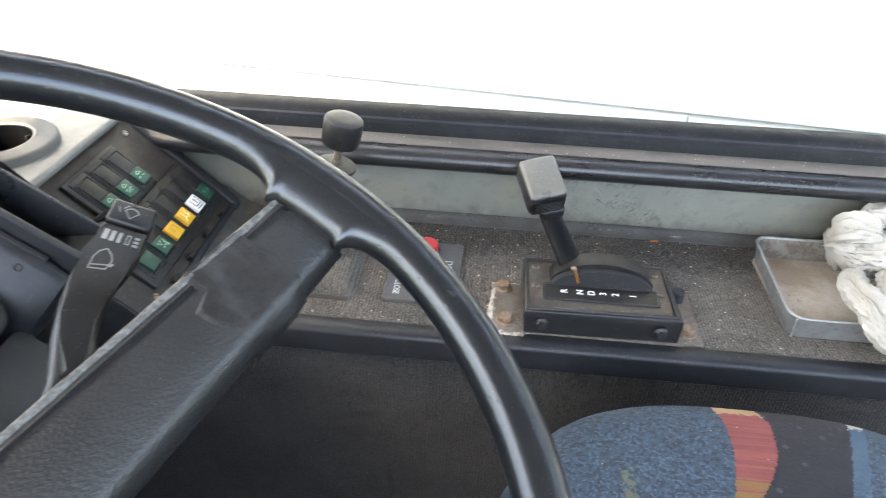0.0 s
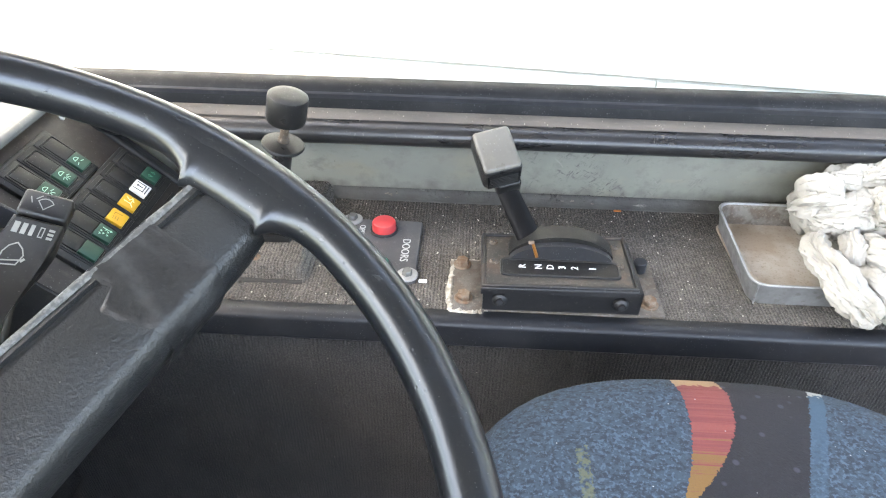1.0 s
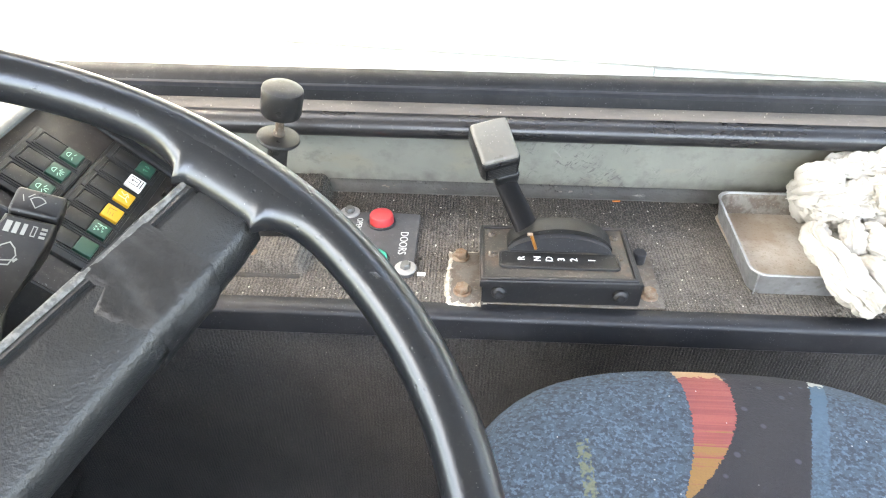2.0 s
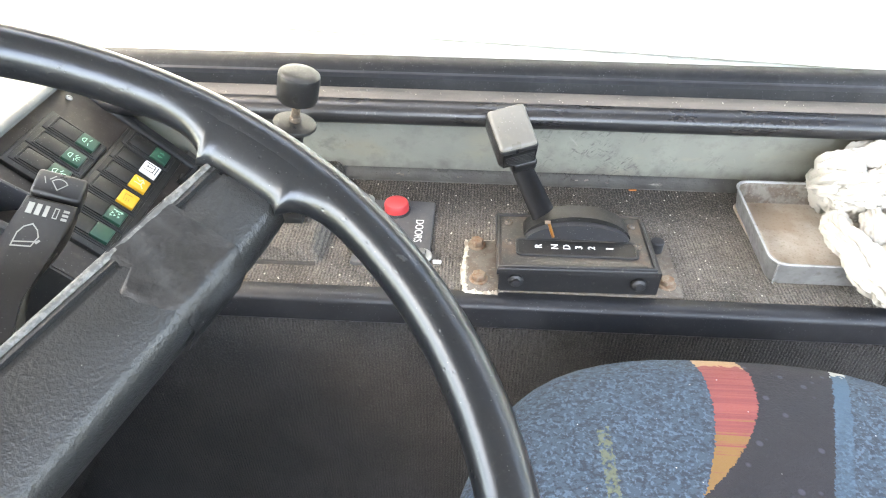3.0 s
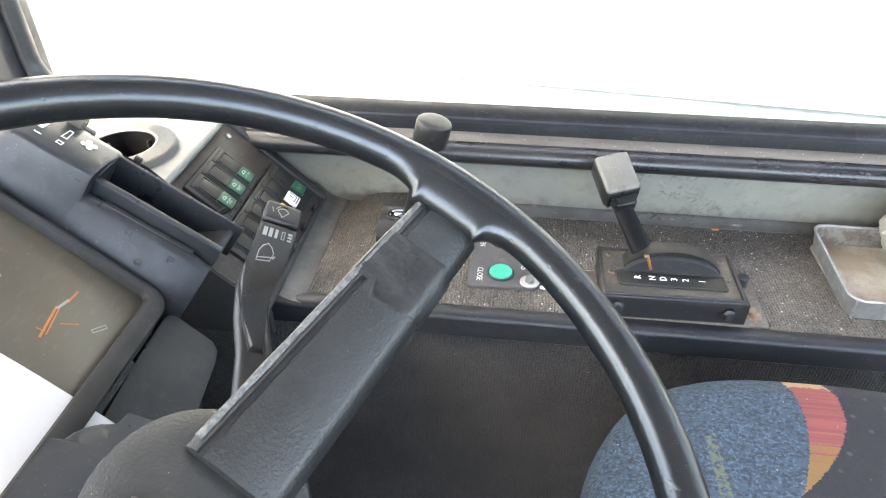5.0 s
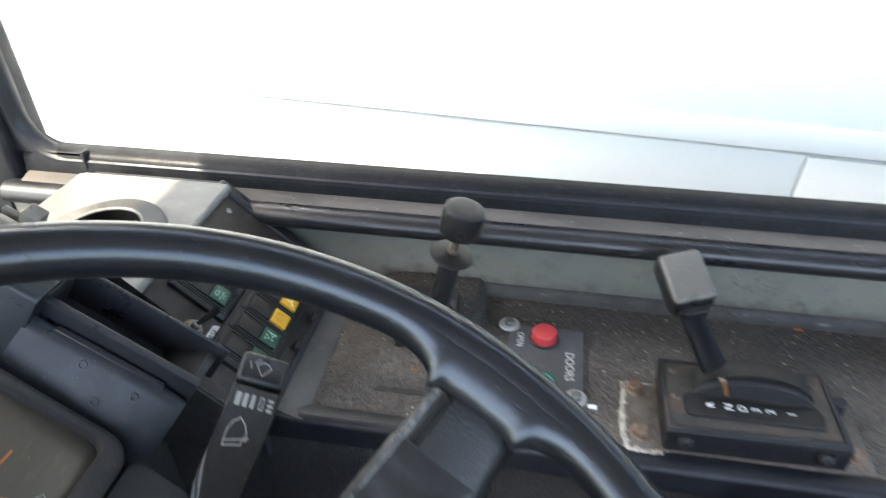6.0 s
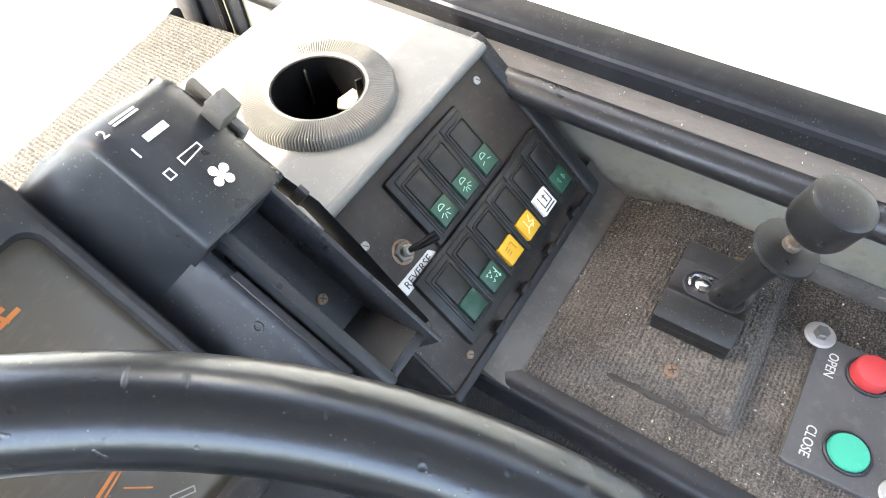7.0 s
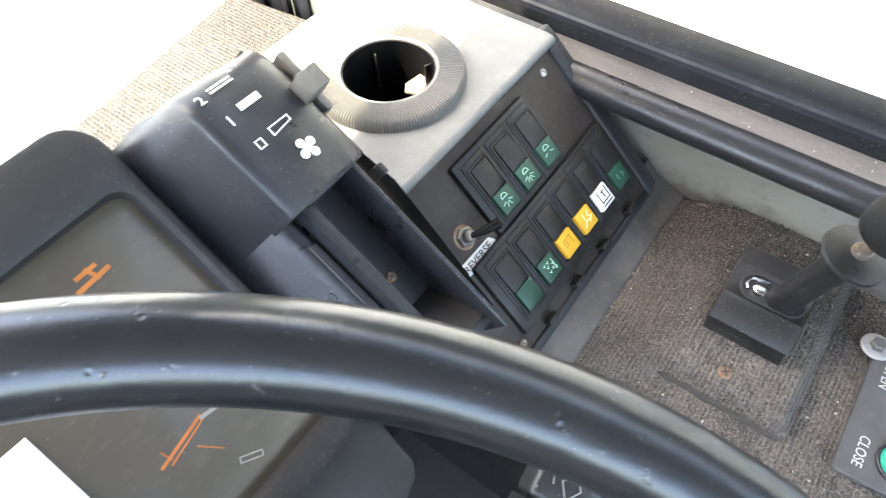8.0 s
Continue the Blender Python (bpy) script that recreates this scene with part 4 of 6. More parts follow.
def column():
    c = thing("steering_column", (-0.36, 0.06, FLOOR_Z), "dark grey plastic steering column shroud", "steering column")
    part("shroud", prism(round_rect(-0.075, -0.065, 0.085, 0.065, 0.03), -0.25, 0.0, 0.02, 4, axes((-0.296, 0.066, 0.866), Vector((0.94, 0, -0.34)), Y, Vector((0.34, 0, 0.94)))), BINNACLE, c)
    part("shaft", tube([(-0.33, 0.075, 0.70), (-0.42, 0.075, FLOOR_Z)], 0.05, 20), BLACK, c)
    # the lower panel beside the column, under the instruments
    low = prism([(0.176, 0.165), (0.1765, 0.261), (0.1725, 0.262), (0.1725, 0.300), (0.174, 0.306), (0.180, 0.3085), (0.220, 0.3060), (0.228, 0.3000), (0.2315, 0.288), (0.2385, 0.224), (0.244, 0.165)], -0.034, -0.010, 0.003, 2, CLUSTER)
    part("lower_panel", low, BEZEL, c)
    x = Vector((0.88, 0.18, -0.43)).normalized()
    y = Vector((0.0, 0.98, 0.20))
    y = (y - x * y.dot(x)).normalized()
    T = axes((-0.2846, 0.2470, 0.9131), x, y, x.cross(y)) @ Matrix.Diagonal((0.78, 1, 1, 1))
    path = [(-0.262, 0.105, 0.872), (-0.266, 0.140, 0.877), T @ Vector((0.0075, -0.070, -0.0065)), T @ Vector((-0.002, -0.045, -0.0065)), T @ Vector((-0.007, -0.022, -0.0065)), T @ Vector((0.0, 0.006, -0.0065))]
    st = part("wiper_stalk", tube(path, [0.0125, 0.0125, 0.0118, 0.0118, 0.0122, 0.0125], 14, False, 0.5, (0.35, -0.2, 0.9)), KNOB, c, "grey-black wiper stalk with white symbols")
    part("button", rbox((-0.0172, 0.036, -0.012), (0.0180, 0.055, 0.0040), 0.003, 3, T), KNOB, st, "washer push button")
    face = [(0.0178, 0.0345), (-0.0176, 0.0345), (-0.0186, 0.018), (-0.0210, -0.006), (-0.0218, -0.015), (-0.0205, -0.024), (-0.0160, -0.036), (-0.0090, -0.052), (0.0015, -0.072), (0.0140, -0.072), (0.0100, -0.052), (0.0072, -0.036), (0.0062, -0.024), (0.0080, -0.014), (0.0145, 0.003), (0.0180, 0.018)]
    part("body", prism(face, -0.011, 0.0030, 0.0032, 3, T), KNOB, st)
    marks = [rbox((-0.0135 + 0.0056 * k, 0.0205, 0.0031), (-0.0096 + 0.0056 * k - 0.0006 * k, 0.0285, 0.0034), 0) for k in range(3)]
    marks += [stroke([(0.0042, 0.021), (0.0068, 0.021), (0.0068, 0.028), (0.0042, 0.028), (0.0042, 0.021)], 0.0007, 0.0031, Matrix.Identity(4))] + [rbox((0.0098, y, 0.0031), (0.0138, y + 0.0017, 0.0034), 0) for y in (0.0205, 0.0235, 0.0265)]
    for b in marks:
        b.transform(T)
    part("speed_marks", join(*marks), GREYINK, st)
    return T, st


T, STALK = column()


# ---- instrument binnacle ----
def screw(r, m, material, parent, name="screw", slot="cross"):
    s = part(name, lathe([(r, 0), (r, r * 0.25), (r * 0.75, r * 0.5), (0, r * 0.58)], 18, m), material, parent)
    bars = [rbox((-r * 0.6, -r * 0.1, r * 0.45), (r * 0.6, r * 0.1, r * 0.62), 0, 1, m @ pose(0, 0, 0, 0, 0, a)) for a in ((35, 125) if slot == "cross" else (35,))]
    part("recess", join(*bars), BLACK, s)
    return s


def hexbolt(r, h, m, material, parent, washer=0.0, name="bolt", wmat=None):
    bms = [lathe([(r, 0), (r, h * 0.8), (r * 0.85, h), (0, h)], 6, m @ Matrix.Translation((0, 0, 0.0015 if washer else 0)))]
    b = part(name, bms[0], material, parent, "", 25)
    if washer:
        part("washer", lathe([(washer, 0), (washer, 0.0012), (washer * 0.92, 0.002), (0, 0.0022)], 28, m), wmat or material, b)
    return b


def binnacle():
    b = thing("instrument_binnacle", (-0.50, 0.1, 0.74), "dark plastic instrument binnacle with a dusty smoked lens", "dashboard")
    C = CLUSTER
    part("bezel", ring_prism(round_rect(-0.045, -0.20, 0.1690, 0.3035, 0.020, 8), round_rect(-0.005, -0.155, 0.151, 0.294, 0.009, 8), -0.05, 0.014, 0.005, C), BEZEL, b)
    part("lens", prism(round_rect(-0.006, -0.156, 0.152, 0.295, 0.009, 6), -0.02, 0.0035, 0.002, 2, C), LENS, b, "dusty smoked instrument lens")
    part("housing", rbox((-0.035, -0.18, -0.13), (0.162, 0.290, -0.04), 0.01, 2, C), BLACK, b)
    z = 0.0036
    for pts, w in (([(0.1068, 0.2145), (0.1018, 0.2425)], 0.0017), ([(0.1092, 0.2185), (0.1040, 0.2430)], 0.0009), ([(0.1070, 0.2200), (0.1010, 0.2190)], 0.0008), ([(0.1055, 0.2520), (0.1062, 0.2640)], 0.0016), ([(0.0195, 0.2470), (0.0187, 0.2640)], 0.0024), ([(0.0141, 0.2504), (0.0140, 0.2601)], 0.0022), ([(0.0135, 0.2560), (0.0195, 0.2580)], 0.0020), ([(0.112, 0.2321), (0.1221, 0.2393)], 0.0008)):
        part("needle", stroke(pts, w, z, C), ORANGE, b, "orange gauge mark")
    part("gauge_mark", stroke([(0.1030, 0.2430), (0.1050, 0.2530)], 0.0022, z, C), GREYINK, b)
    for d, y in ((0.050, 0.233), (0.132, 0.2410)):
        part("gauge_symbol", stroke([(d, y), (d + 0.006, y + 0.010), (d + 0.0085, y + 0.0085), (d + 0.0025, y - 0.0015), (d, y)], 0.0007, z, C), GREYINK, b)
    return b


binnacle()


def heater_control():
    h = thing("heater_control", (-0.47, 0.34, 0.74), "blue-black plastic heater control box with an open coin bin", "control box")
    D = DASH

    def loft(sections, lo=-0.10):
        """Sections of (d, [(y, n), ...]) run down the slope and are closed below."""
        bm = bmesh.new()
        rows = []
        for d, pts in sections:
            rows.append([bm.verts.new(D @ Vector((d, y, n))) for y, n in [(pts[0][0], lo)] + pts + [(pts[-1][0], lo)]])
        for a, b in zip(rows, rows[1:]):
            for k in range(len(a)):
                j = (k + 1) % len(a)
                bm.faces.new((a[k], a[j], b[j], b[k]))
        bm.faces.new(rows[0][::-1])
        bm.faces.new(rows[-1])
        bmesh.ops.recalc_face_normals(bm, faces=bm.faces[:])
        return bm

    top = [(0.292, -0.090), (0.2925, -0.062), (0.297, -0.0545), (0.3205, -0.0300), (0.3232, -0.0035), (0.3250, -0.0010), (0.329, 0.0), (0.350, -0.0030), (0.372, -0.0085), (0.381, -0.0125), (0.388, -0.020), (0.3925, -0.034), (0.393, -0.06)]

    def lower(n):
        """1 on the flank, 0 on the top."""
        return max(0.0, min(1.0, (-0.012 - n) / 0.018))

    part("body", loft([(d, [(y - 0.009 * lower(n) * min(1.0, -d / 0.08), n + 0.006 * lower(n) * min(1.0, -d / 0.08) - f * (1 - 0.8 * lower(n))) for y, n in top]) for d, f in ((-0.0870, 0.034), (-0.0850, 0.0240), (-0.0820, 0.0155), (-0.0780, 0.0085), (-0.0730, 0.0038), (-0.0675, 0.0012), (-0.0610, 0.0))] + [(-0.0025, top), (0.0, [(y, n - 0.0015) for y, n in top])]), BINNACLE, h, "", 40)
    wing = [(0.292, -0.090), (0.2925, -0.062), (0.297, -0.0545), (0.3205, -0.0300), (0.3245, -0.0262), (0.3275, -0.0255), (0.331, -0.0260), (0.333, -0.030), (0.337, -0.032), (0.338, -0.05)]
    part("wing", loft([(-0.004, wing), (0.055, wing), (0.104, [(y, n - 0.002) for y, n in wing]), (0.118, [(max(y, 0.300), n - 0.005) for y, n in wing])]), BINNACLE, h, "", 35)
    part("slot", rbox((0.016, 0.3275, -0.030), (0.098, 0.3325, -0.0245), 0.0005, 1, D), BLACK, h)
    bin_ = part("bin", join(rbox((-0.002, 0.3345, -0.050), (0.118, 0.3420, -0.0125), 0.0016, 2, D), rbox((-0.002, 0.3715, -0.050), (0.124, 0.3750, -0.0095), 0.0012, 2, D), rbox((-0.004, 0.3385, -0.050), (0.001, 0.3750, -0.0095), 0.0012, 2, D), rbox((0.112, 0.3385, -0.050), (0.118, 0.3750, -0.0175), 0.0012, 2, D), rbox((0.0, 0.3385, -0.055), (0.118, 0.3750, -0.047), 0.001, 1, D)), BINNACLE, h, "open rectangular coin bin", 30)
    part("ramp", rbox((-0.0215, 0.3418, -0.003), (0.0215, 0.3717, 0.0005), 0.0004, 1, D @ pose(0.0985, 0, -0.0325, 0, -44, 0)), BEZEL, bin_)
    screw(0.0035, D @ Matrix.Translation((0.062, 0.358, -0.047)), RUST, bin_)
    blade = []
    for d, y, n in ((-0.004, 0.3855, -0.028), (0.021, 0.3895, -0.029), (0.056, 0.3905, -0.037), (0.096, 0.3895, -0.044), (0.112, 0.3875, -0.043), (0.120, 0.3830, -0.040), (0.122, 0.3765, -0.036)):
        blade.append(D @ Vector((d, y, n)))
    part("side_blade", tube(blade, 0.0013, 8, False, 8.0, tuple(D.to_3x3() @ Z)), BINNACLE, h)
    part("clip", rbox((0.009, 0.3835, -0.03), (0.016, 0.3865, -0.010), 0.0008, 2, D), BLACK, h)
    part("slider_knob", join(rbox((-0.0515, 0.3775, -0.014), (-0.0385, 0.3915, 0.003), 0.0012, 2, D), rbox((-0.070, 0.388, -0.03), (-0.030, 0.3935, -0.016), 0.002, 2, D)), HANDLE, h, "grey-black fan speed slider knob")
    for d, y, n in ((0.044, 0.3185, -0.0318), (0.064, 0.3060, -0.0448), (0.085, 0.3165, -0.0340)):
        part("screw_hole", lathe([(0.0, -0.0006), (0.0017, -0.0004), (0.002, 0.0006), (0.0032, 0.0006), (0.0034, 0.0)], 16, D @ pose(d, y, n, 43, 0, 0)), BLACK, h)
    # painted symbols on the sloping top
    M = D @ pose(0, 0.328, 0.0003, -8, 0, 0)
    petals = []
    for k in range(4):
        a = radians(25 + 90 * k)
        pts = [(0.0042 * math.cos(a) + 0.0026 * math.cos(q), 0.0042 * math.sin(a) + 0.0026 * math.sin(q)) for q in (2 * math.pi * i / 12 for i in range(12))]
        petals.append(prism(pts, 0.0004, 0.0007, 0, 1, M @ Matrix.Translation((-0.0212, 0.030, 0))))
        petals.append(rbox((0, -0.0016, 0.0004), (0.0046, 0.0016, 0.00072), 0, 1, M @ Matrix.Translation((-0.0212, 0.030, 0)) @ Matrix.Rotation(a, 4, "Z")))
    part("fan_symbol", join(*petals), WHITEINK, h)
    part("zero_mark", join(stroke([(-0.0392, 0.0098), (-0.0347, 0.0098), (-0.0347, 0.0138), (-0.0392, 0.0138), (-0.0392, 0.0098)], 0.0007, 0.0004, M), stroke([(-0.0405, 0.0208), (-0.036, 0.0208), (-0.0375, 0.0343), (-0.0405, 0.0343), (-0.0405, 0.0208)], 0.0007, 0.0004, M)), WHITEINK, h)
    part("one_mark", join(letters("1", 0.0085, M @ Matrix.Translation((-0.0535, 0.0085, 0.0005)) @ Matrix.Rotation(radians(90), 4, "Z")), rbox((-0.0586, 0.017, 0.0004), (-0.0546, 0.031, 0.0006), 0, 1, M)), WHITEINK, h)
    E = M @ pose(-0.0700, 0, -0.0014, 0, -27, 0)
    part("two_mark", join(letters("2", 0.0085, E @ Matrix.Translation((0.0008, 0.0050, 0.0005)) @ Matrix.Rotation(radians(90), 4, "Z")), *[rbox((x, 0.012, 0.0004), (x + 0.0013, 0.027, 0.0006), 0, 1, E) for x in (-0.0030, -0.0005)]), WHITEINK, h)


heater_control()


# ---- switch console with the air vent ----
def hole_plate(x0, y0, x1, y1, c, r, z0, z1, n=96):
    """A rectangular plate with a round hole."""
    corner = [math.atan2(y - c[1], x - c[0]) % (2 * math.pi) for x in (x0, x1) for y in (y0, y1)]
    turn = sorted([2 * math.pi * k / n for k in range(n)] + corner)

    def reach(a):
        cx, sy = math.cos(a), math.sin(a)
        t = min(((x1 if cx > 0 else x0) - c[0]) / cx if abs(cx) > 1e-9 else 9, ((y1 if sy > 0 else y0) - c[1]) / sy if abs(sy) > 1e-9 else 9)
        return c[0] + t * cx, c[1] + t * sy

    inner = [(c[0] + r * math.cos(a), c[1] + r * math.sin(a)) for a in turn]
    return ring_prism([reach(a) for a in turn], inner, z0, z1)


def switch_console():
    c = thing("switch_console", (-0.50, 0.50, SHELF), "grey vent cover and sloping black switch panel on the console", "control panel")
    hub = (-0.5445, 0.4925)
    cover = part("cover", hole_plate(-0.643, 0.388, -0.474, 0.602, hub, 0.0375, 0.845, 0.857), GREY, c, "grey moulded vent cover")
    for lo, hi in (((-0.647, 0.386, 0.73), (-0.642, 0.604, 0.8570)), ((-0.643, 0.6005, 0.73), (-0.474, 0.606, 0.8570)), ((-0.643, 0.384, 0.73), (-0.474, 0.3895, 0.8570))):
        part("cover_side", rbox(lo, hi, 0.002), GREY, cover)
    part("cover_lip", tube([(-0.4725, 0.386, 0.8525), (-0.4725, 0.604, 0.8525)], 0.0046, 10), GREY, cover)
    # the vent's knurled ring
    bm = bmesh.new()
    n, rows = 640, []
    for r, z, dip in ((0.0345, 0.8560, 0), (0.0345, 0.8648, 0), (0.0352, 0.8662, 0), (0.0372, 0.8668, 0), (0.0384, 0.8668, 0.0012), (0.0548, 0.8660, 0.0020), (0.0566, 0.8640, 0.0024), (0.0576, 0.8575, 0.0022), (0.0576, 0.8555, 0)):
        rows.append([bm.verts.new((hub[0] + (r - (dip * 0.5 if k % 4 > 1 else 0)) * math.cos(2 * math.pi * k / n), hub[1] + (r - (dip * 0.5 if k % 4 > 1 else 0)) * math.sin(2 * math.pi * k / n), z - (dip if k % 4 > 1 else 0))) for k in range(n)])
    for a, b in zip(rows, rows[1:]):
        for k in range(n):
            bm.faces.new((a[k], a[(k + 1) % n], b[(k + 1) % n], b[k]))
    bmesh.ops.recalc_face_normals(bm, faces=bm.faces[:])
    vent = part("vent_ring", bm, VENT, c, "grey knurled round air vent ring", 25)
    part("duct", lathe([(0.0350, 0.8655), (0.0338, 0.8650), (0.0336, 0.845), (0.0330, 0.80), (0.030, 0.775), (0.0, 0.772)], 40, Matrix.Translation((*hub, 0))), LEVER, vent)
    for a in (20, 62, 150):
        part("duct_fin", rbox((0.0285, -0.0008, 0.826), (0.0348, 0.0008, 0.858), 0.0004, 1, Matrix.Translation((*hub, 0)) @ pose(0, 0, 0, 0, 0, a)), KNOB, vent)
    part("torn_lining", prism([(-0.5415, 0.5245), (-0.5440, 0.5090), (-0.5385, 0.5015), (-0.5320, 0.5035), (-0.5255, 0.5080), (-0.5240, 0.5185), (-0.5310, 0.5225)], 0.8395, 0.8410, 0), CREAM, vent, "torn cream lining in the duct")
    # the sloping panel
    S = SWITCHES
    panel = part("switch_panel", rbox((-0.066, 0.388, -0.030), (0.103, 0.618, -0.0035), 0.002, 2, S), PANELP, c, "brown-black sloping switch panel")
    part("panel_border", join(rbox((-0.068, 0.384, -0.03), (-0.0565, 0.618, 0.001), 0.003, 3, S), rbox((-0.068, 0.604, -0.03), (0.104, 0.6135, 0.000), 0.003, 3, S), rbox((0.0965, 0.384, -0.03), (0.104, 0.6135, -0.001), 0.002, 3, S)), BEZEL, panel)
    part("side_cheek", prism([(-0.64, 0.72), (-0.64, 0.850), (-0.480, 0.850), (-0.362, 0.740), (-0.362, 0.72)], -0.620, -0.606, 0, 1, Matrix(((1, 0, 0, 0), (0, 0, -1, 0), (0, 1, 0, 0), (0, 0, 0, 1)))), BEZEL, c)
    part("front_cheek", prism([(-0.64, 0.72), (-0.64, 0.845), (-0.480, 0.845), (-0.362, 0.735), (-0.362, 0.70), (-0.5, 0.70)], -0.394, -0.386, 0, 1, Matrix(((1, 0, 0, 0), (0, 0, -1, 0), (0, 1, 0, 0), (0, 0, 0, 1)))), BEZEL, c)

    def lamp_symbol(d, y, rays, m):
        bowl = [(d - 0.002 + 0.0032 * math.cos(q), y - 0.0008 + 0.0032 * math.sin(q)) for q in (radians(90 + 30 * k) for k in range(7))]
        out = [stroke(bowl + [bowl[0]], 0.0006, 0.0063, m)]
        for k in range(rays):
            a = radians(-70 + 140 * k / max(rays - 1, 1))
            out.append(stroke([(d + 0.0005 + 0.0022 * math.cos(a), y - 0.0008 + 0.0022 * math.sin(a)), (d + 0.0005 + 0.0055 * math.cos(a), y - 0.0008 + 0.0055 * math.sin(a))], 0.0006, 0.0063, m))
        return join(*out)

    def rocker(d0, d1, y, lens, symbol, ink):
        tilt = S @ Matrix.Translation(((d0 + d1) / 2, y, 0)) @ Matrix.Rotation(radians(-2.5), 4, "Y") @ Matrix.Translation((-(d0 + d1) / 2, -y, 0))
        frame = part("rocker_switch", rbox((d0 - 0.008, y - 0.0136, -0.004), (d1 + 0.006, y + 0.0136, 0.0030), 0.0016, 2, S), SWITCHP, panel)
        part("well", ring_prism(round_rect(d0 - 0.0035, y - 0.0118, d1 + 0.003, y + 0.0118, 0.002, 3), round_rect(d0 - 0.0018, y - 0.0100, d1 + 0.001, y + 0.0100, 0.0015, 3), 0.0025, 0.0042, 0.0006, S), SWITCHP, frame)
        part("rocker", rbox((d0 - 0.001, y - 0.0092, -0.002), (d1 - 0.0180, y + 0.0092, 0.0052), 0.0012, 2, tilt), SWITCHP, frame)
        part("lens", rbox((d1 - 0.0178, y - 0.0092, -0.002), (d1, y + 0.0092, 0.0062), 0.001, 2, tilt), lens, frame)
        mid = d1 - 0.0095
        if symbol.startswith("lamp"):
            part("symbol", lamp_symbol(mid, y, int(symbol[4:]), tilt), ink, frame)
        elif symbol == "arrows":
            part("symbol", join(*[stroke([(mid + s * 0.001, y + s * 0.0048), (mid - 0.002, y + s * 0.0025), (mid + 0.003, y + s * 0.0025), (mid + s * 0.001, y + s * 0.0048)], 0.0006, 0.0063, tilt) for s in (-1, 1)]), ink, frame)
        elif symbol == "step":
            part("symbol", join(stroke([(mid - 0.006, y - 0.005), (mid + 0.004, y - 0.005), (mid + 0.004, y + 0.006), (mid - 0.006, y + 0.006)], 0.0011, 0.0063, tilt), stroke([(mid + 0.0068, y + 0.0065), (mid + 0.0068, y - 0.006)], 0.0012, 0.0063, tilt), stroke([(mid - 0.0045, y + 0.001), (mid + 0.0015, y + 0.001)], 0.0012, 0.0063, tilt), stroke([(mid - 0.0035, y - 0.001), (mid - 0.0035, y + 0.003)], 0.0008, 0.0063, tilt)), ink, frame)
        elif symbol == "horn":
            part("symbol", join(stroke([(mid - 0.005, y - 0.002), (mid + 0.002, y - 0.002), (mid + 0.005, y - 0.0055)], 0.0009, 0.0063, tilt), stroke([(mid - 0.005, y + 0.005), (mid - 0.001, y + 0.002), (mid + 0.001, y + 0.006), (mid + 0.004, y + 0.002)], 0.0008, 0.0063, tilt), stroke([(mid + 0.002, y - 0.002), (mid + 0.002, y + 0.003)], 0.0009, 0.0063, tilt)), ink, frame)
        elif symbol == "fog":
            part("symbol", join(*[stroke([(mid - 0.003 + 0.0025 * k, y - 0.005), (mid - 0.0035 + 0.0025 * k, y - 0.001)], 0.0006, 0.0063, tilt) for k in range(3)], stroke([(mid - 0.004, y + 0.001), (mid - 0.004, y + 0.004), (mid + 0.003, y + 0.0045)], 0.0007, 0.0063, tilt)), ink, frame)
        elif symbol == "dots":
            part("symbol", join(*[stroke([(mid + a, y + b), (mid + a + 0.0012, y + b + 0.0012), (mid + a - 0.0004, y + b + 0.002)], 0.0006, 0.0063, tilt) for a, b in ((-0.004, -0.005), (-0.001, -0.003), (-0.004, -0.001), (0.002, 0.001), (-0.001, 0.003), (0.004, 0.004), (0.003, -0.003))], stroke([(mid - 0.004, y + 0.005), (mid + 0.004, y + 0.005)], 0.0007, 0.0063, tilt)), ink, frame)

    part("switch_bank", rbox((-0.0425, 0.4575, -0.006), (0.0185, 0.5505, 0.0018), 0.002, 2, S), SWITCHP, panel)
    part("switch_bank", rbox((0.0195, 0.4215, -0.006), (0.0850, 0.5985, 0.0018), 0.002, 2, S), SWITCHP, panel)
    for y, rays in ((0.5350, 2), (0.5060, 5), (0.4770, 4)):
        rocker(-0.0305, 0.0110, y, LENSGREEN, "lamp%d" % rays, PALEGREEN)
    rows = (("arrows", LENSGREEN, FADEGREEN), ("step", LENSWHITE, DARKINK), ("horn", LENSYELLOW, PALEYELLOW), ("fog", LENSYELLOW, DARKYELLOW), ("dots", LENSGREEN, PALEGREEN), ("", LENSGREEN, PALEGREEN))
    for k, (symbol, lens, ink) in enumerate(rows):
        rocker(0.0310, 0.0725, 0.5815 - 0.0279 * k, lens, symbol, ink)
    for d, y, mat_ in ((-0.0413, 0.586, STEEL), (-0.0235, 0.4165, STEEL), (0.0885, 0.4165, RUST), (0.080, 0.6045, BLACK)):
        screw(0.0034, S @ Matrix.Translation((d, y, -0.0035)), mat_, panel, "screw", "slot")
    for y in (0.575, 0.53, 0.487, 0.447):
        part("spring_clip", rbox((0.0915, y - 0.006, -0.003), (0.0955, y + 0.006, 0.0045), 0.0012, 2, S), SWITCHP, panel)
    # toggle and its stick-on label
    t = part("toggle_switch", lathe([(0.0078, -0.0035), (0.0078, -0.0012), (0.0068, 0.0), (0.0, 0.0)], 6, S @ Matrix.Translation((0.000, 0.4345, 0))), BOLT, panel, "dull metal toggle switch", 25)
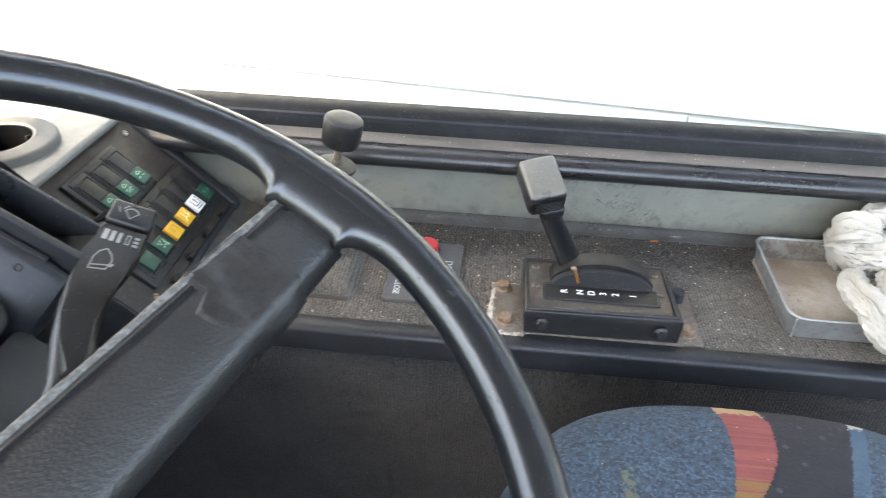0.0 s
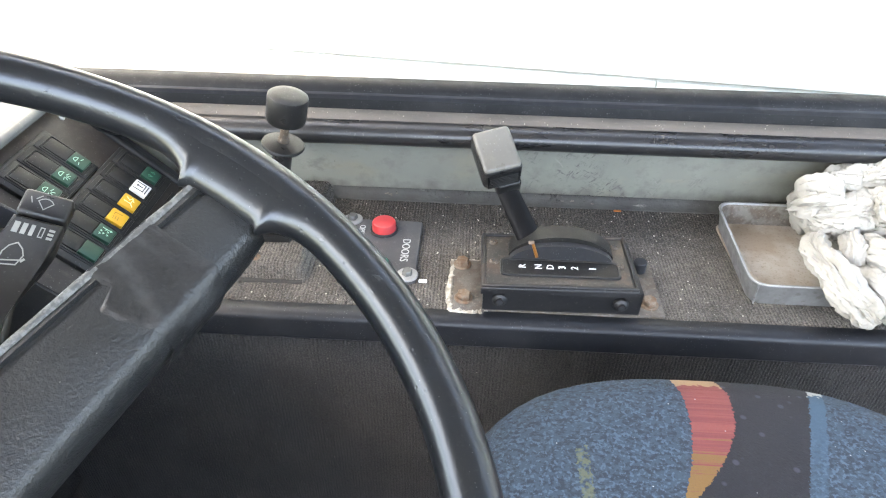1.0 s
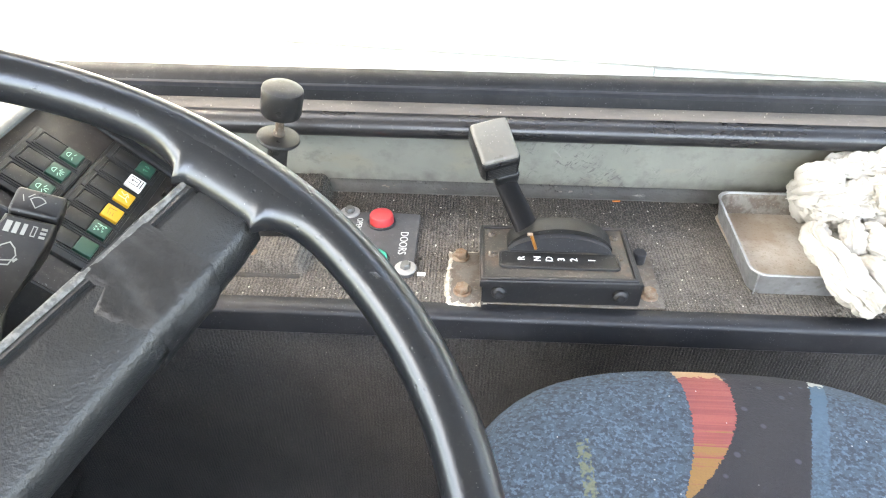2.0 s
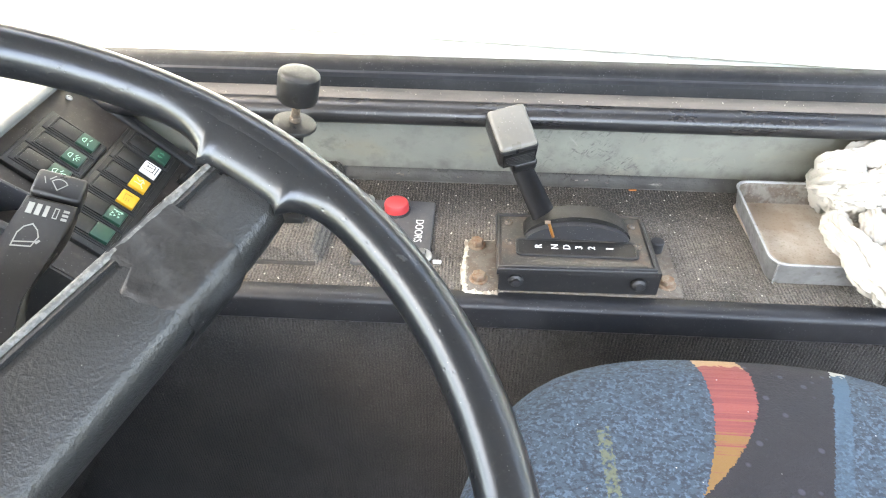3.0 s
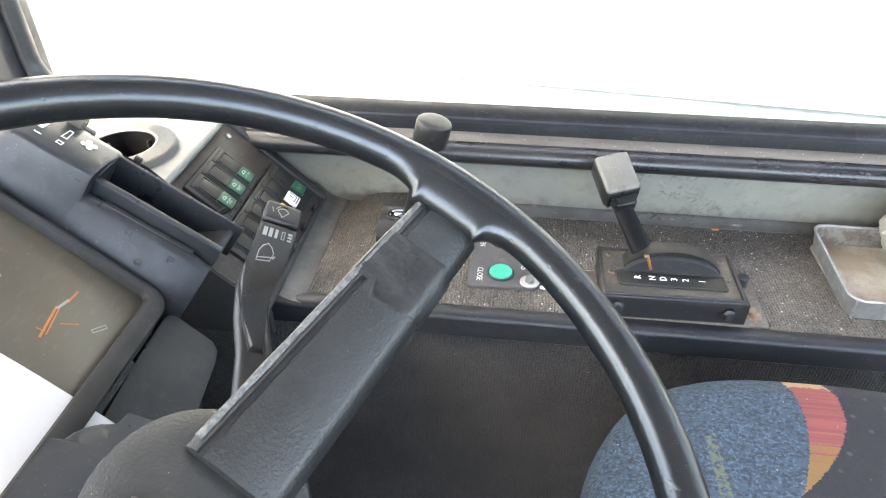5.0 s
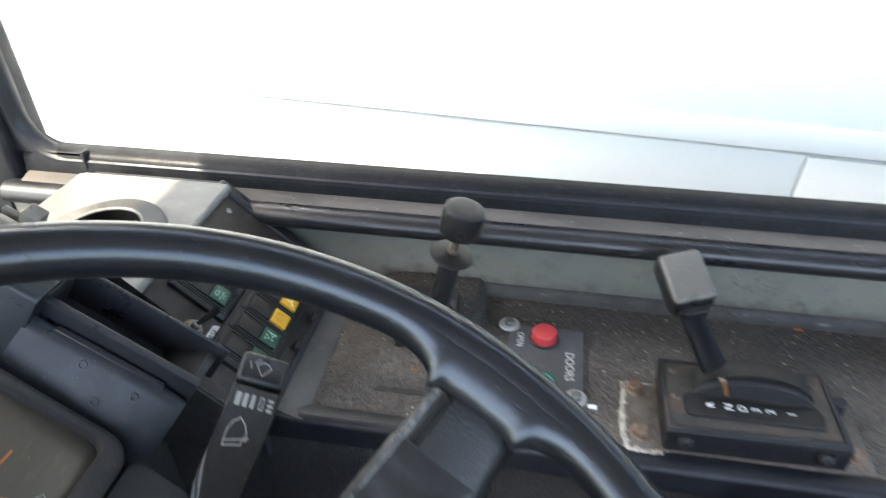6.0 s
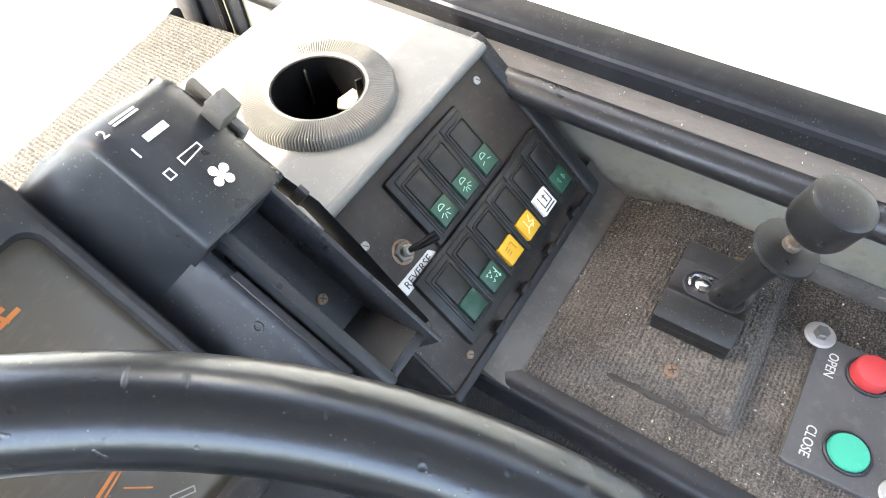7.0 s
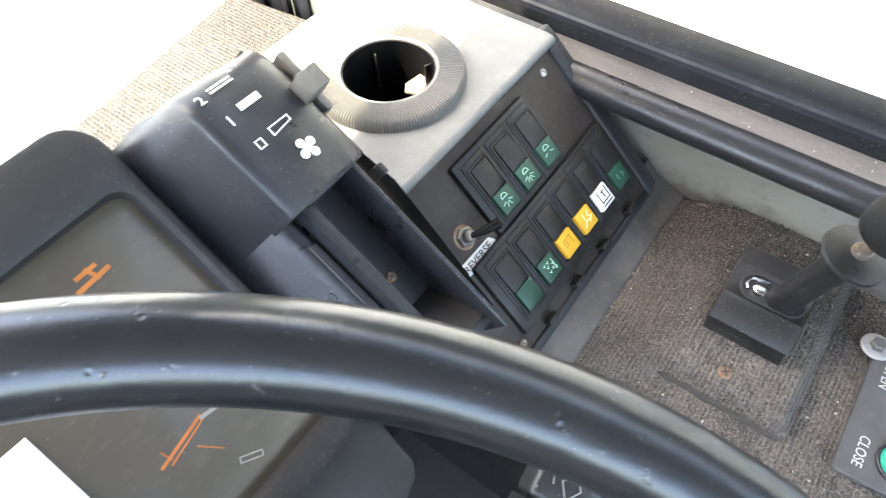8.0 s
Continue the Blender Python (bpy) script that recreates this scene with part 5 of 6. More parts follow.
    part("collar", lathe([(0.0044, -0.001), (0.0044, 0.0050), (0.0032, 0.0062), (0, 0.0062)], 16, S @ Matrix.Translation((0.0, 0.4345, 0))), BOLT, t)
    part("washer", lathe([(0.0092, -0.0036), (0.0092, -0.0028), (0.0, -0.0026)], 28, S @ Matrix.Translation((0.0, 0.4345, 0))), RUST, t)
    part("bat", tube([S @ Vector(p) for p in ((0.0, 0.4345, 0.005), (0.0025, 0.441, 0.0095), (0.006, 0.4535, 0.0145))], [0.0020, 0.0030, 0.0040], 12), LEVER, t)
    lab = part("reverse_label", prism([(0.0125, 0.4135), (0.0225, 0.4135), (0.0235, 0.4515), (0.0185, 0.4535), (0.0135, 0.4500)], -0.0036, -0.0028, 0, 1, S), LABEL, panel, "worn grey-white stick-on label")
    part("words", letters("REVERSE", 0.0082, S @ Matrix.Translation((0.0180, 0.4325, -0.0026)) @ Matrix.Rotation(radians(90), 4, "Z")), DARKINK, lab)


VENT = plastic("grey_vent_ring_plastic", (0.155, 0.150, 0.138), 0.4, 0.3, True)
CREAM = flat("cream_duct_lining", (0.24, 0.195, 0.145), 0.8, 0, 0.15)
PALEGREEN = flat("pale_green_symbol", (0.30, 0.55, 0.42), 0.5, 0, 0.2)
FADEGREEN = flat("faded_green_symbol", (0.06, 0.20, 0.13), 0.5, 0, 0.2)
PALEYELLOW = flat("pale_yellow_symbol", (0.85, 0.72, 0.40), 0.5, 0, 0.2)
DARKYELLOW = flat("dark_yellow_symbol", (0.20, 0.12, 0.01), 0.5, 0, 0.2)
DARKINK = flat("dark_printing_ink", (0.03, 0.03, 0.032), 0.6, 0, 0.1)
switch_console()


# ---- things on the side console ----
LEVERBASE = plastic("black_lever_base_plastic", (0.0115, 0.0112, 0.0110), 0.38, 0.5)


def small_lever():
    l = thing("hand_control_lever", (-0.243, 0.545, 0.737), "dark grey hand lever with collar and round knob", "lever")
    outline = [(0.512, 0.743), (0.583, 0.743), (0.5825, 0.7610), (0.5805, 0.7630), (0.562, 0.7635), (0.558, 0.7612), (0.535, 0.7612), (0.531, 0.7635), (0.5275, 0.7632), (0.5150, 0.7545), (0.5125, 0.7515)]
    base = part("base", join(rbox((-0.272, 0.511, 0.726), (-0.2135, 0.5845, 0.7445), 0.003, 2), prism(outline, -0.2715, -0.214, 0.0016, 2, Matrix(((0, 0, 1, 0), (1, 0, 0, 0), (0, 1, 0, 0), (0, 0, 0, 1))))), LEVERBASE, l, "black plastic base block", 30)
    part("slot_ring", ring_prism(round_rect(-0.264, 0.5335, -0.2165, 0.5595, 0.0125, 6), round_rect(-0.2620, 0.5355, -0.2185, 0.5575, 0.0108, 6), 0.7608, 0.7632, 0.0004), BLACK, base)
    part("slot", prism(round_rect(-0.2615, 0.536, -0.219, 0.557, 0.0105, 6), 0.7608, 0.7618, 0), BLACK, base)
    part("guide", join(tube([(-0.2575, 0.541, 0.7633), (-0.2595, 0.546, 0.7638), (-0.2575, 0.552, 0.7633), (-0.245, 0.5545, 0.7628)], 0.0014, 8), lathe([(0.007, 0), (0.0062, 0.003), (0.004, 0.0045), (0, 0.005)], 16, Matrix.Translation((-0.249, 0.546, 0.7613)))), CHROME, base, "bright steel ball and guide")
    foot, top = Vector((-0.2345, 0.5460, 0.757)), Vector((-0.2165, 0.5445, 0.835))
    way = (top - foot).normalized()
    part("stem", tube([foot - way * 0.004, foot + way * 0.03, top], [0.0112, 0.0108, 0.0100], 24), KNOB, l)
    A = along(tuple(top), way)
    part("collar", lathe([(0.0098, -0.005), (0.0200, -0.0025), (0.0216, 0.000), (0.0209, 0.0022), (0.012, 0.0042), (0.0, 0.0046)], 40, A), KNOB, l)
    part("pin", lathe([(0.0058, 0.003), (0.0058, 0.008), (0.0043, 0.009), (0.0043, 0.029), (0, 0.029)], 16, A), PIN, l, "rust-brown steel pin")
    part("knob", lathe([(0.0, 0.0265), (0.0152, 0.0265), (0.0185, 0.0285), (0.0197, 0.0325), (0.0199, 0.0525), (0.0192, 0.0552), (0.0178, 0.0563), (0.0100, 0.0572), (0, 0.0575)], 48, A), KNOB, l, "round dark grey knob", 36)


small_lever()
sc = thing("carpet_screw", (-0.243, 0.484, 0.7365), "rusty screw and washer in the carpet", "screw", "carpet screws")
screw(0.0052, Matrix.Translation((-0.243, 0.484, 0.7365)), RUST, sc)
copy_thing(sc, pose(-0.232, 0.600, 0.7365))


def door_panel():
    d = thing("door_button_panel", (-0.118, 0.525, SHELF), "grey plate with red open and green close door buttons", "control panel")
    part("plate", prism([(-0.158, 0.470), (-0.1545, 0.468), (-0.083, 0.472), (-0.0785, 0.476), (-0.0785, 0.577), (-0.086, 0.579), (-0.0875, 0.576), (-0.0905, 0.579), (-0.155, 0.579), (-0.158, 0.576)], SHELF, 0.7245, 0.0008, 1), PLATE, d)
    for y, m, name in ((0.5595, RED, "red"), (0.4945, GREEN, "green")):
        M = Matrix.Translation((-0.1205, y, 0.7245))
        b = part("bezel", lathe([(0.0158, 0), (0.0158, 0.0018), (0.0148, 0.0026), (0.0138, 0.0022), (0.0136, 0.0)], 40, M), BLACK, d)
        dome = [(0.0135, 0.0), (0.0133, 0.0095), (0.0122, 0.0115), (0.0102, 0.0122), (0.0, 0.0126)] if name == "red" else [(0.0135, 0.0), (0.0134, 0.003), (0.0125, 0.0042), (0.0, 0.0045)]
        part("button", lathe(dome, 40, M), m, b, name + " round push button")
    R = Matrix.Rotation(radians(-90), 4, "Z")
    part("words", letters("DOORS", 0.0125, Matrix.Translation((-0.0935, 0.5235, 0.7248)) @ R @ Matrix.Diagonal((0.92, 1, 1, 1))), PLATEINK, d)
    part("words", letters("OPEN", 0.0098, Matrix.Translation((-0.1455, 0.5555, 0.7248)) @ R @ Matrix.Diagonal((0.85, 1, 1, 1))), PLATEINK, d)
    part("words", letters("CLOSE", 0.0098, Matrix.Translation((-0.1450, 0.4900, 0.7248)) @ R @ Matrix.Diagonal((0.85, 1, 1, 1))), PLATEINK, d)
    for x, y, a in ((-0.1585, 0.5765, 10), (-0.0870, 0.4815, 25)):
        hexbolt(0.0056, 0.0058, Matrix.Translation((x, y, 0.7245)) @ pose(0, 0, 0, 0, 0, a), BOLT, d, 0.0112, "bolt", STEEL)


door_panel()


def selector():
    s = thing("gear_selector", (0.065, 0.478, SHELF), "black worn gear selector bolted to the carpeted console", "gear selector")
    part("bracket", join(rbox((-0.0405, 0.434, SHELF), (-0.008, 0.513, 0.7235), 0.001), rbox((0.140, 0.438, SHELF), (0.1665, 0.522, 0.7235), 0.001), rbox((-0.012, 0.437, SHELF), (0.146, 0.520, 0.7225), 0.001)), BRACKET, s, "dirty steel mounting bracket")
    bead = []
    for path in ([(-0.040, 0.505), (-0.0425, 0.48), (-0.0425, 0.45), (-0.040, 0.434), (-0.02, 0.4325), (-0.009, 0.434)],):
        pts, rad = [], []
        for (x0, y0), (x1, y1) in zip(path, path[1:]):
            for k in range(8):
                u = k / 8
                n = noise.noise((x0 * 300 + k, y0 * 300, 1.7))
                pts.append((x0 + (x1 - x0) * u + 0.0012 * n, y0 + (y1 - y0) * u + 0.0012 * noise.noise((k * 1.3, x0 * 90, 4)), SHELF + 0.001))
                rad.append(0.0024 + 0.0045 * abs(noise.noise((k * 0.9, y0 * 200, x0 * 100))))
        bead.append(tube(pts, rad, 7))
    for b in bead:
        part("sealant", b, SEALANT, s, "smeared cream sealant")
    smear = []
    for k in range(60):
        a = 2 * math.pi * k / 60
        x, y = -0.0245 + 0.0190 * max(-1, min(1, 1.5 * math.cos(a))), 0.4735 + 0.0425 * max(-1, min(1, 1.5 * math.sin(a)))
        g = 1 + 0.16 * noise.noise((3.0 * math.cos(a) * 2, 3.0 * math.sin(a) * 3, 5.0))
        smear.append((-0.0245 + (x + 0.0245) * g, 0.4735 + (y - 0.4735) * (1 + (g - 1) * 0.5)))
    part("sealant", prism(smear, SHELF - 0.001, SHELF + 0.0016, 0), SEALANT, s, "smeared cream sealant")
    body = part("body", prism([(-0.010, 0.4375), (0.141, 0.440), (0.139, 0.521), (-0.010, 0.518)], 0.7225, 0.749, 0, 1), SELECTOR, s)
    cap = part("top_plate", prism([(-0.0125, 0.433), (0.136, 0.436), (0.1355, 0.522), (-0.0125, 0.519)], 0.7465, 0.7545, 0.0025, 3), SELECTOR, s, "worn black top plate")
    part("worn_face", prism([(-0.0072, 0.4390), (0.1305, 0.4420), (0.1300, 0.5160), (-0.0072, 0.5130)], 0.7540, 0.7549), SELTOP, cap, "face rubbed down to brown primer")
    part("raised_border", ring_prism([(-0.0115, 0.434), (0.135, 0.437), (0.1345, 0.521), (-0.0115, 0.518)], [(-0.0085, 0.4375), (0.132, 0.4405), (0.1315, 0.5175), (-0.0085, 0.5145)], 0.7535, 0.7565, 0.0008), SELECTOR, cap)
    for x, y in ((0.0, 0.503), (0.122, 0.5035), (0.1225, 0.472), (-0.0005, 0.472)):
        screw(0.0042, pose(x, y, 0.7547, 0, 0, 40), PIN, cap)
    strip = part("gear_strip", prism(round_rect(0.0075, 0.4535, 0.1195, 0.4755, 0.004, 4), 0.754, 0.7560, 0.0006, 1), SWITCHP, cap, "black strip with white gear letters")
    part("strip_edge", ring_prism(round_rect(0.0055, 0.4515, 0.1215, 0.4775, 0.005, 4), round_rect(0.0078, 0.4538, 0.1192, 0.4752, 0.004, 4), 0.754, 0.7568, 0.0004), SELECTOR, strip)
    for ch, x in zip("RND321", (0.0275, 0.043, 0.0545, 0.0660, 0.0780, 0.0955)):
        part("letter", letters(ch, 0.0098, Matrix.Translation((x, 0.4655, 0.7563)) @ Matrix.Rotation(radians(90), 4, "Z")), WHITEINK, strip)
    arch = [(0.066 + 0.0525 * math.cos(a), 0.7505 + 0.0285 * math.sin(a)) for a in (math.pi * k / 24 for k in range(25))]
    xz = Matrix(((1, 0, 0, 0), (0, 0, -1, 0), (0, 1, 0, 0), (0, 0, 0, 1)))
    part("quadrant", prism(arch, -0.5035, -0.4835, 0, 1, xz), SWITCHP, cap, "curved black gate cover")
    arch2 = [(0.066 + 0.0515 * math.cos(a), 0.7505 + 0.0235 * math.sin(a)) for a in (math.pi * k / 24 for k in range(25))]
    part("gate", prism(arch2, -0.4840, -0.4765, 0, 1, xz), BLACK, cap)
    for x in (0.006, 0.121):
        b = part("bush", lathe([(0.0075, 0), (0.007, 0.003), (0.0045, 0.0045), (0.004, 0.006), (0, 0.006)], 20, axes((x, 0.4385, 0.7365), X, Z, -Y)), SELECTOR, body)
        part("socket", lathe([(0.0026, 0.0061), (0.0, 0.0061)], 6, axes((x, 0.4385, 0.7365), X, Z, -Y)), BLACK, b)
    for x, y, m in ((-0.031, 0.5045, RUST), (-0.0285, 0.4515, RUST), (0.1535, 0.4545, RUST)):
        hexbolt(0.0072, 0.006, pose(x, y, 0.7235, 0, 0, 17), m, s, 0.0092)
    part("stud", lathe([(0.007, 0), (0.007, 0.011), (0.0062, 0.012), (0, 0.0122)], 24, Matrix.Translation((0.1535, 0.508, 0.7235))), BLACK, s)
    # the lever and its handle
    u = Vector((0.93, 0.26, 0.16)).normalized()
    v = Vector((-0.12, 0.86, 0.48))
    v = (v - u * v.dot(u)).normalized()
    H = axes((-0.0015, 0.5270, 0.8440), u, v, u.cross(v))
    foot = Vector((0.0385, 0.4905, 0.762))
    neck = H @ Vector((0.003, -0.004, -0.034))
    lever = part("lever", tube([foot, foot.lerp(neck, 0.5), neck], [0.0125, 0.0115, 0.0105], 16, False, 0.42, (0.3, -1, 0.4)), LEVER, s, "flat black selector lever")
    part("pointer", tube([(0.0360, 0.4758, 0.7760), (0.0385, 0.4755, 0.7690), (0.0415, 0.4752, 0.7605)], 0.0016, 8), AMBER, lever, "amber gear pointer")
    part("pointer_clip", rbox((0.0320, 0.4745, 0.7755), (0.0375, 0.4790, 0.7775), 0.0006, 1), RUST, lever)
    # dark body and lighter top put the light from above into the colours
    part("handle", rbox((-0.0195, -0.0215, -0.0265), (0.0195, 0.0285, 0.0030), 0.0050, 4, H), KNOB, s, "dark rounded plastic handle")
    part("handle_lit_top", rbox((-0.0186, -0.0200, -0.0050), (0.0186, 0.0277, 0.0046), 0.0045, 4, H), HANDLE, s, "rubbed warm grey top of the handle, lightened for the light from above")
    part("front_panel", rbox((-0.0165, -0.0232, -0.0235), (0.0165, -0.0185, -0.0025), 0.0012, 2, H), LEVER, s)
    part("grip_rib", join(*[rbox((-0.0145, -0.0238, z), (0.0145, -0.0222, z + 0.0012), 0.0003, 1, H) for z in (-0.0205, -0.0175, -0.0145, -0.0115, -0.0085, -0.0055)]), SWITCHP, s)
    part("neck", rbox((-0.0060, -0.0245, -0.0410), (0.0195, 0.0060, -0.0235), 0.004, 3, H), KNOB, s)


selector()


def tray():
    t = thing("metal_tray", (0.38, 0.535, SHELF), "dented aluminium tray, dusty inside, on the console", "tray")
    def ring(bm, inset, z):
        row = []
        for x, y in round_rect(0.250 + inset, 0.462 + inset, 0.52 - inset, 0.608 - inset, 0.016 - inset * 0.5, 6):
            x += 0.045 * (y - 0.462) * (0.52 - x) / 0.27
            row.append(bm.verts.new((x + 0.0007 * noise.noise((x * 60, y * 60, z * 40)), y + 0.0007 * noise.noise((y * 60, x * 60, z * 40 + 9)), z)))
        return row

    def wall(spec):
        bm = bmesh.new()
        rows = [ring(bm, inset, z) for inset, z in spec]
        for a, b in zip(rows, rows[1:]):
            for k in range(len(a)):
                j = (k + 1) % len(a)
                bm.faces.new((a[k], a[j], b[j], b[k]))
        bmesh.ops.recalc_face_normals(bm, faces=bm.faces[:])
        return bm

    part("side_wall", wall(((0.006, 0.720), (0.0045, 0.7215), (0.0, 0.7465), (-0.0016, 0.748), (-0.0012, 0.7492), (0.0010, 0.7492), (0.0018, 0.7475))), ALU, t, "dull aluminium sides", 50)
    part("inner_wall", wall(((0.0018, 0.7475), (0.0035, 0.738), (0.0062, 0.7225))), INNER, t, "brown dusty inside of the sides, with the shade painted in", 50)
    part("bottom", prism(round_rect(0.2575, 0.4675, 0.5150, 0.6030, 0.013, 6), 0.7215, 0.7233), TIN, t, "dusty stained bottom")
    part("corner_fold", tube([(0.2585, 0.4655, 0.722), (0.2570, 0.4645, 0.735), (0.2555, 0.4625, 0.747)], 0.0009, 6), ALU, t)


tray()


def rag():
    """A heap of crumpled cloth: twisted rolls and tails of one rag, each creased along its length."""
    rolls = (
        (((0.334, 0.580, 0.758), (0.339, 0.575, 0.776), (0.362, 0.566, 0.784)), (0.023, 0.030, 0.022)),
        (((0.353, 0.597, 0.787), (0.383, 0.597, 0.793), (0.420, 0.592, 0.798), (0.470, 0.590, 0.796)), (0.015, 0.019, 0.023, 0.026)),
        (((0.330, 0.563, 0.760), (0.355, 0.552, 0.772), (0.384, 0.557, 0.777), (0.408, 0.551, 0.782), (0.464, 0.556, 0.782)), (0.018, 0.022, 0.024, 0.026, 0.028)),
        (((0.342, 0.545, 0.766), (0.364, 0.550, 0.768), (0.383, 0.566, 0.770)), (0.008, 0.0105, 0.009)),
        (((0.330, 0.590, 0.745), (0.386, 0.597, 0.757), (0.494, 0.595, 0.760)), (0.026, 0.032, 0.036)),
        (((0.350, 0.560, 0.738), (0.411, 0.542, 0.755), (0.486, 0.540, 0.757)), (0.018, 0.028, 0.034)),
        (((0.335, 0.535, 0.757), (0.318, 0.513, 0.762), (0.312, 0.488, 0.766), (0.315, 0.463, 0.766), (0.324, 0.444, 0.757), (0.340, 0.435, 0.744), (0.351, 0.430, 0.735)), (0.011, 0.0135, 0.0165, 0.0180, 0.0182, 0.0165, 0.0115)),
        (((0.360, 0.532, 0.765), (0.352, 0.505, 0.764), (0.346, 0.487, 0.757)), (0.011, 0.0135, 0.010)),
        (((0.366, 0.519, 0.766), (0.374, 0.516, 0.769), (0.383, 0.514, 0.765)), (0.007, 0.0085, 0.007)),
        (((0.365, 0.503, 0.757), (0.378, 0.495, 0.763), (0.394, 0.488, 0.760)), (0.016, 0.0205, 0.016)),
        (((0.347, 0.497, 0.744), (0.354, 0.470, 0.755), (0.361, 0.456, 0.754), (0.368, 0.443, 0.745), (0.370, 0.424, 0.734)), (0.010, 0.0125, 0.0138, 0.0140, 0.0115)),
        (((0.400, 0.530, 0.757), (0.420, 0.500, 0.760), (0.424, 0.470, 0.757), (0.412, 0.444, 0.742)), (0.022, 0.026, 0.022, 0.016)),
        (((0.446, 0.550, 0.752), (0.484, 0.520, 0.759), (0.486, 0.480, 0.749)), (0.030, 0.038, 0.028)),
    )
    bm = bmesh.new()
    around = 72
    for n, (path, width) in enumerate(rolls):
        path = [Vector(p) + Vector((0.006, 0, 0)) for p in path]
        spans = [(b - a).length for a, b in zip(path, path[1:])]
        steps = max(24, int(sum(spans) / 0.0016))
        rings = []
        for k in range(steps + 1):
            u = k / steps * (len(path) - 1)
            i = min(int(u), len(path) - 2)
            f = u - i
            p0, p1, p2, p3 = path[max(i - 1, 0)], path[i], path[i + 1], path[min(i + 2, len(path) - 1)]
            p = 0.5 * ((2 * p1) + (p2 - p0) * f + (2 * p0 - 5 * p1 + 4 * p2 - p3) * f * f + (3 * p1 - p0 - 3 * p2 + p3) * f ** 3)
            t = (0.5 * ((p2 - p0) + 2 * (2 * p0 - 5 * p1 + 4 * p2 - p3) * f + 3 * (3 * p1 - p0 - 3 * p2 + p3) * f * f)).normalized()
            w = width[i] + (width[i + 1] - width[i]) * f
            end = min(k, steps - k) / (steps * 0.10 + 3)
            w *= math.sqrt(max(0.02, 1 - (1 - end) ** 2)) if end < 1 else 1.0
            side = t.cross(Z).normalized()
            up = side.cross(t)
            along = k / steps * sum(spans)
            ring = []
            for j in range(around):
                a = 2 * math.pi * j / around
                d = math.cos(a) * side + 0.85 * math.sin(a) * up
                twist = a + 9.0 * along
                girth = 0.8 + w * 42
                q = Vector((along * 26, math.cos(twist) * girth, math.sin(twist) * girth + n * 7.3))
                q += 0.55 * Vector((noise.noise(q * 0.8), noise.noise(q * 0.8 + Vector((5, 2, 9))), noise.noise(q * 0.8 + Vector((1, 8, 4)))))
                crease = 0.0
                for scale, depth, sharp in ((0.85, 0.34, 2.4), (1.8, 0.20, 3.2), (3.6, 0.11, 4.0), (7.0, 0.03, 4.0)):
                    crease += depth * (min(1.0, sharp * abs(noise.noise(q * scale + Vector((0, 0, scale * 3))))) - 0.72)
                lump = 0.20 * noise.noise(q * 0.5 + Vector((3, 3, 3)))
                v = p + d * w * (1.0 + lump + crease)
                v.z = max(v.z, SHELF + 0.0025)
                ring.append(bm.verts.new(v))
            rings.append(ring)
        for a, b in zip(rings, rings[1:]):
            for k in range(around):
                bm.faces.new((a[k], a[(k + 1) % around], b[(k + 1) % around], b[k]))
        bm.faces.new(rings[0][::-1])
        bm.faces.new(rings[-1])
    bmesh.ops.recalc_face_normals(bm, faces=bm.faces[:])
    single("crumpled_cloth", bm, RAG, "crumpled stained white cloth heaped in the tray", "cloth", "", 55)


rag()


def paper():
    bm = bmesh.new()
    rows = []
    for i in range(9):
        row = []
        for j in range(9):
            u, v = i / 8, j / 8
            a, b = Vector((-0.4965, 0.1785, 0.895)), Vector((-0.3845, 0.1715, 0.798))
            p = a.lerp(b, u) + Vector((-0.006, -0.20, 0.004)) * v
            p += Vector((0.654, 0, 0.756)) * (0.0045 + 0.003 * math.sin(math.pi * u) * (1 - v) + 0.003 * v)
            row.append(bm.verts.new(p))
        rows.append(row)
    for a, b in zip(rows, rows[1:]):
        for k in range(8):
            bm.faces.new((a[k], a[k + 1], b[k + 1], b[k]))
    bmesh.ops.solidify(bm, geom=bm.faces[:], thickness=0.0006)
    single("paper_sheet", bm, PAPER, "white paper sheet lying over the instruments", "paper")


paper()


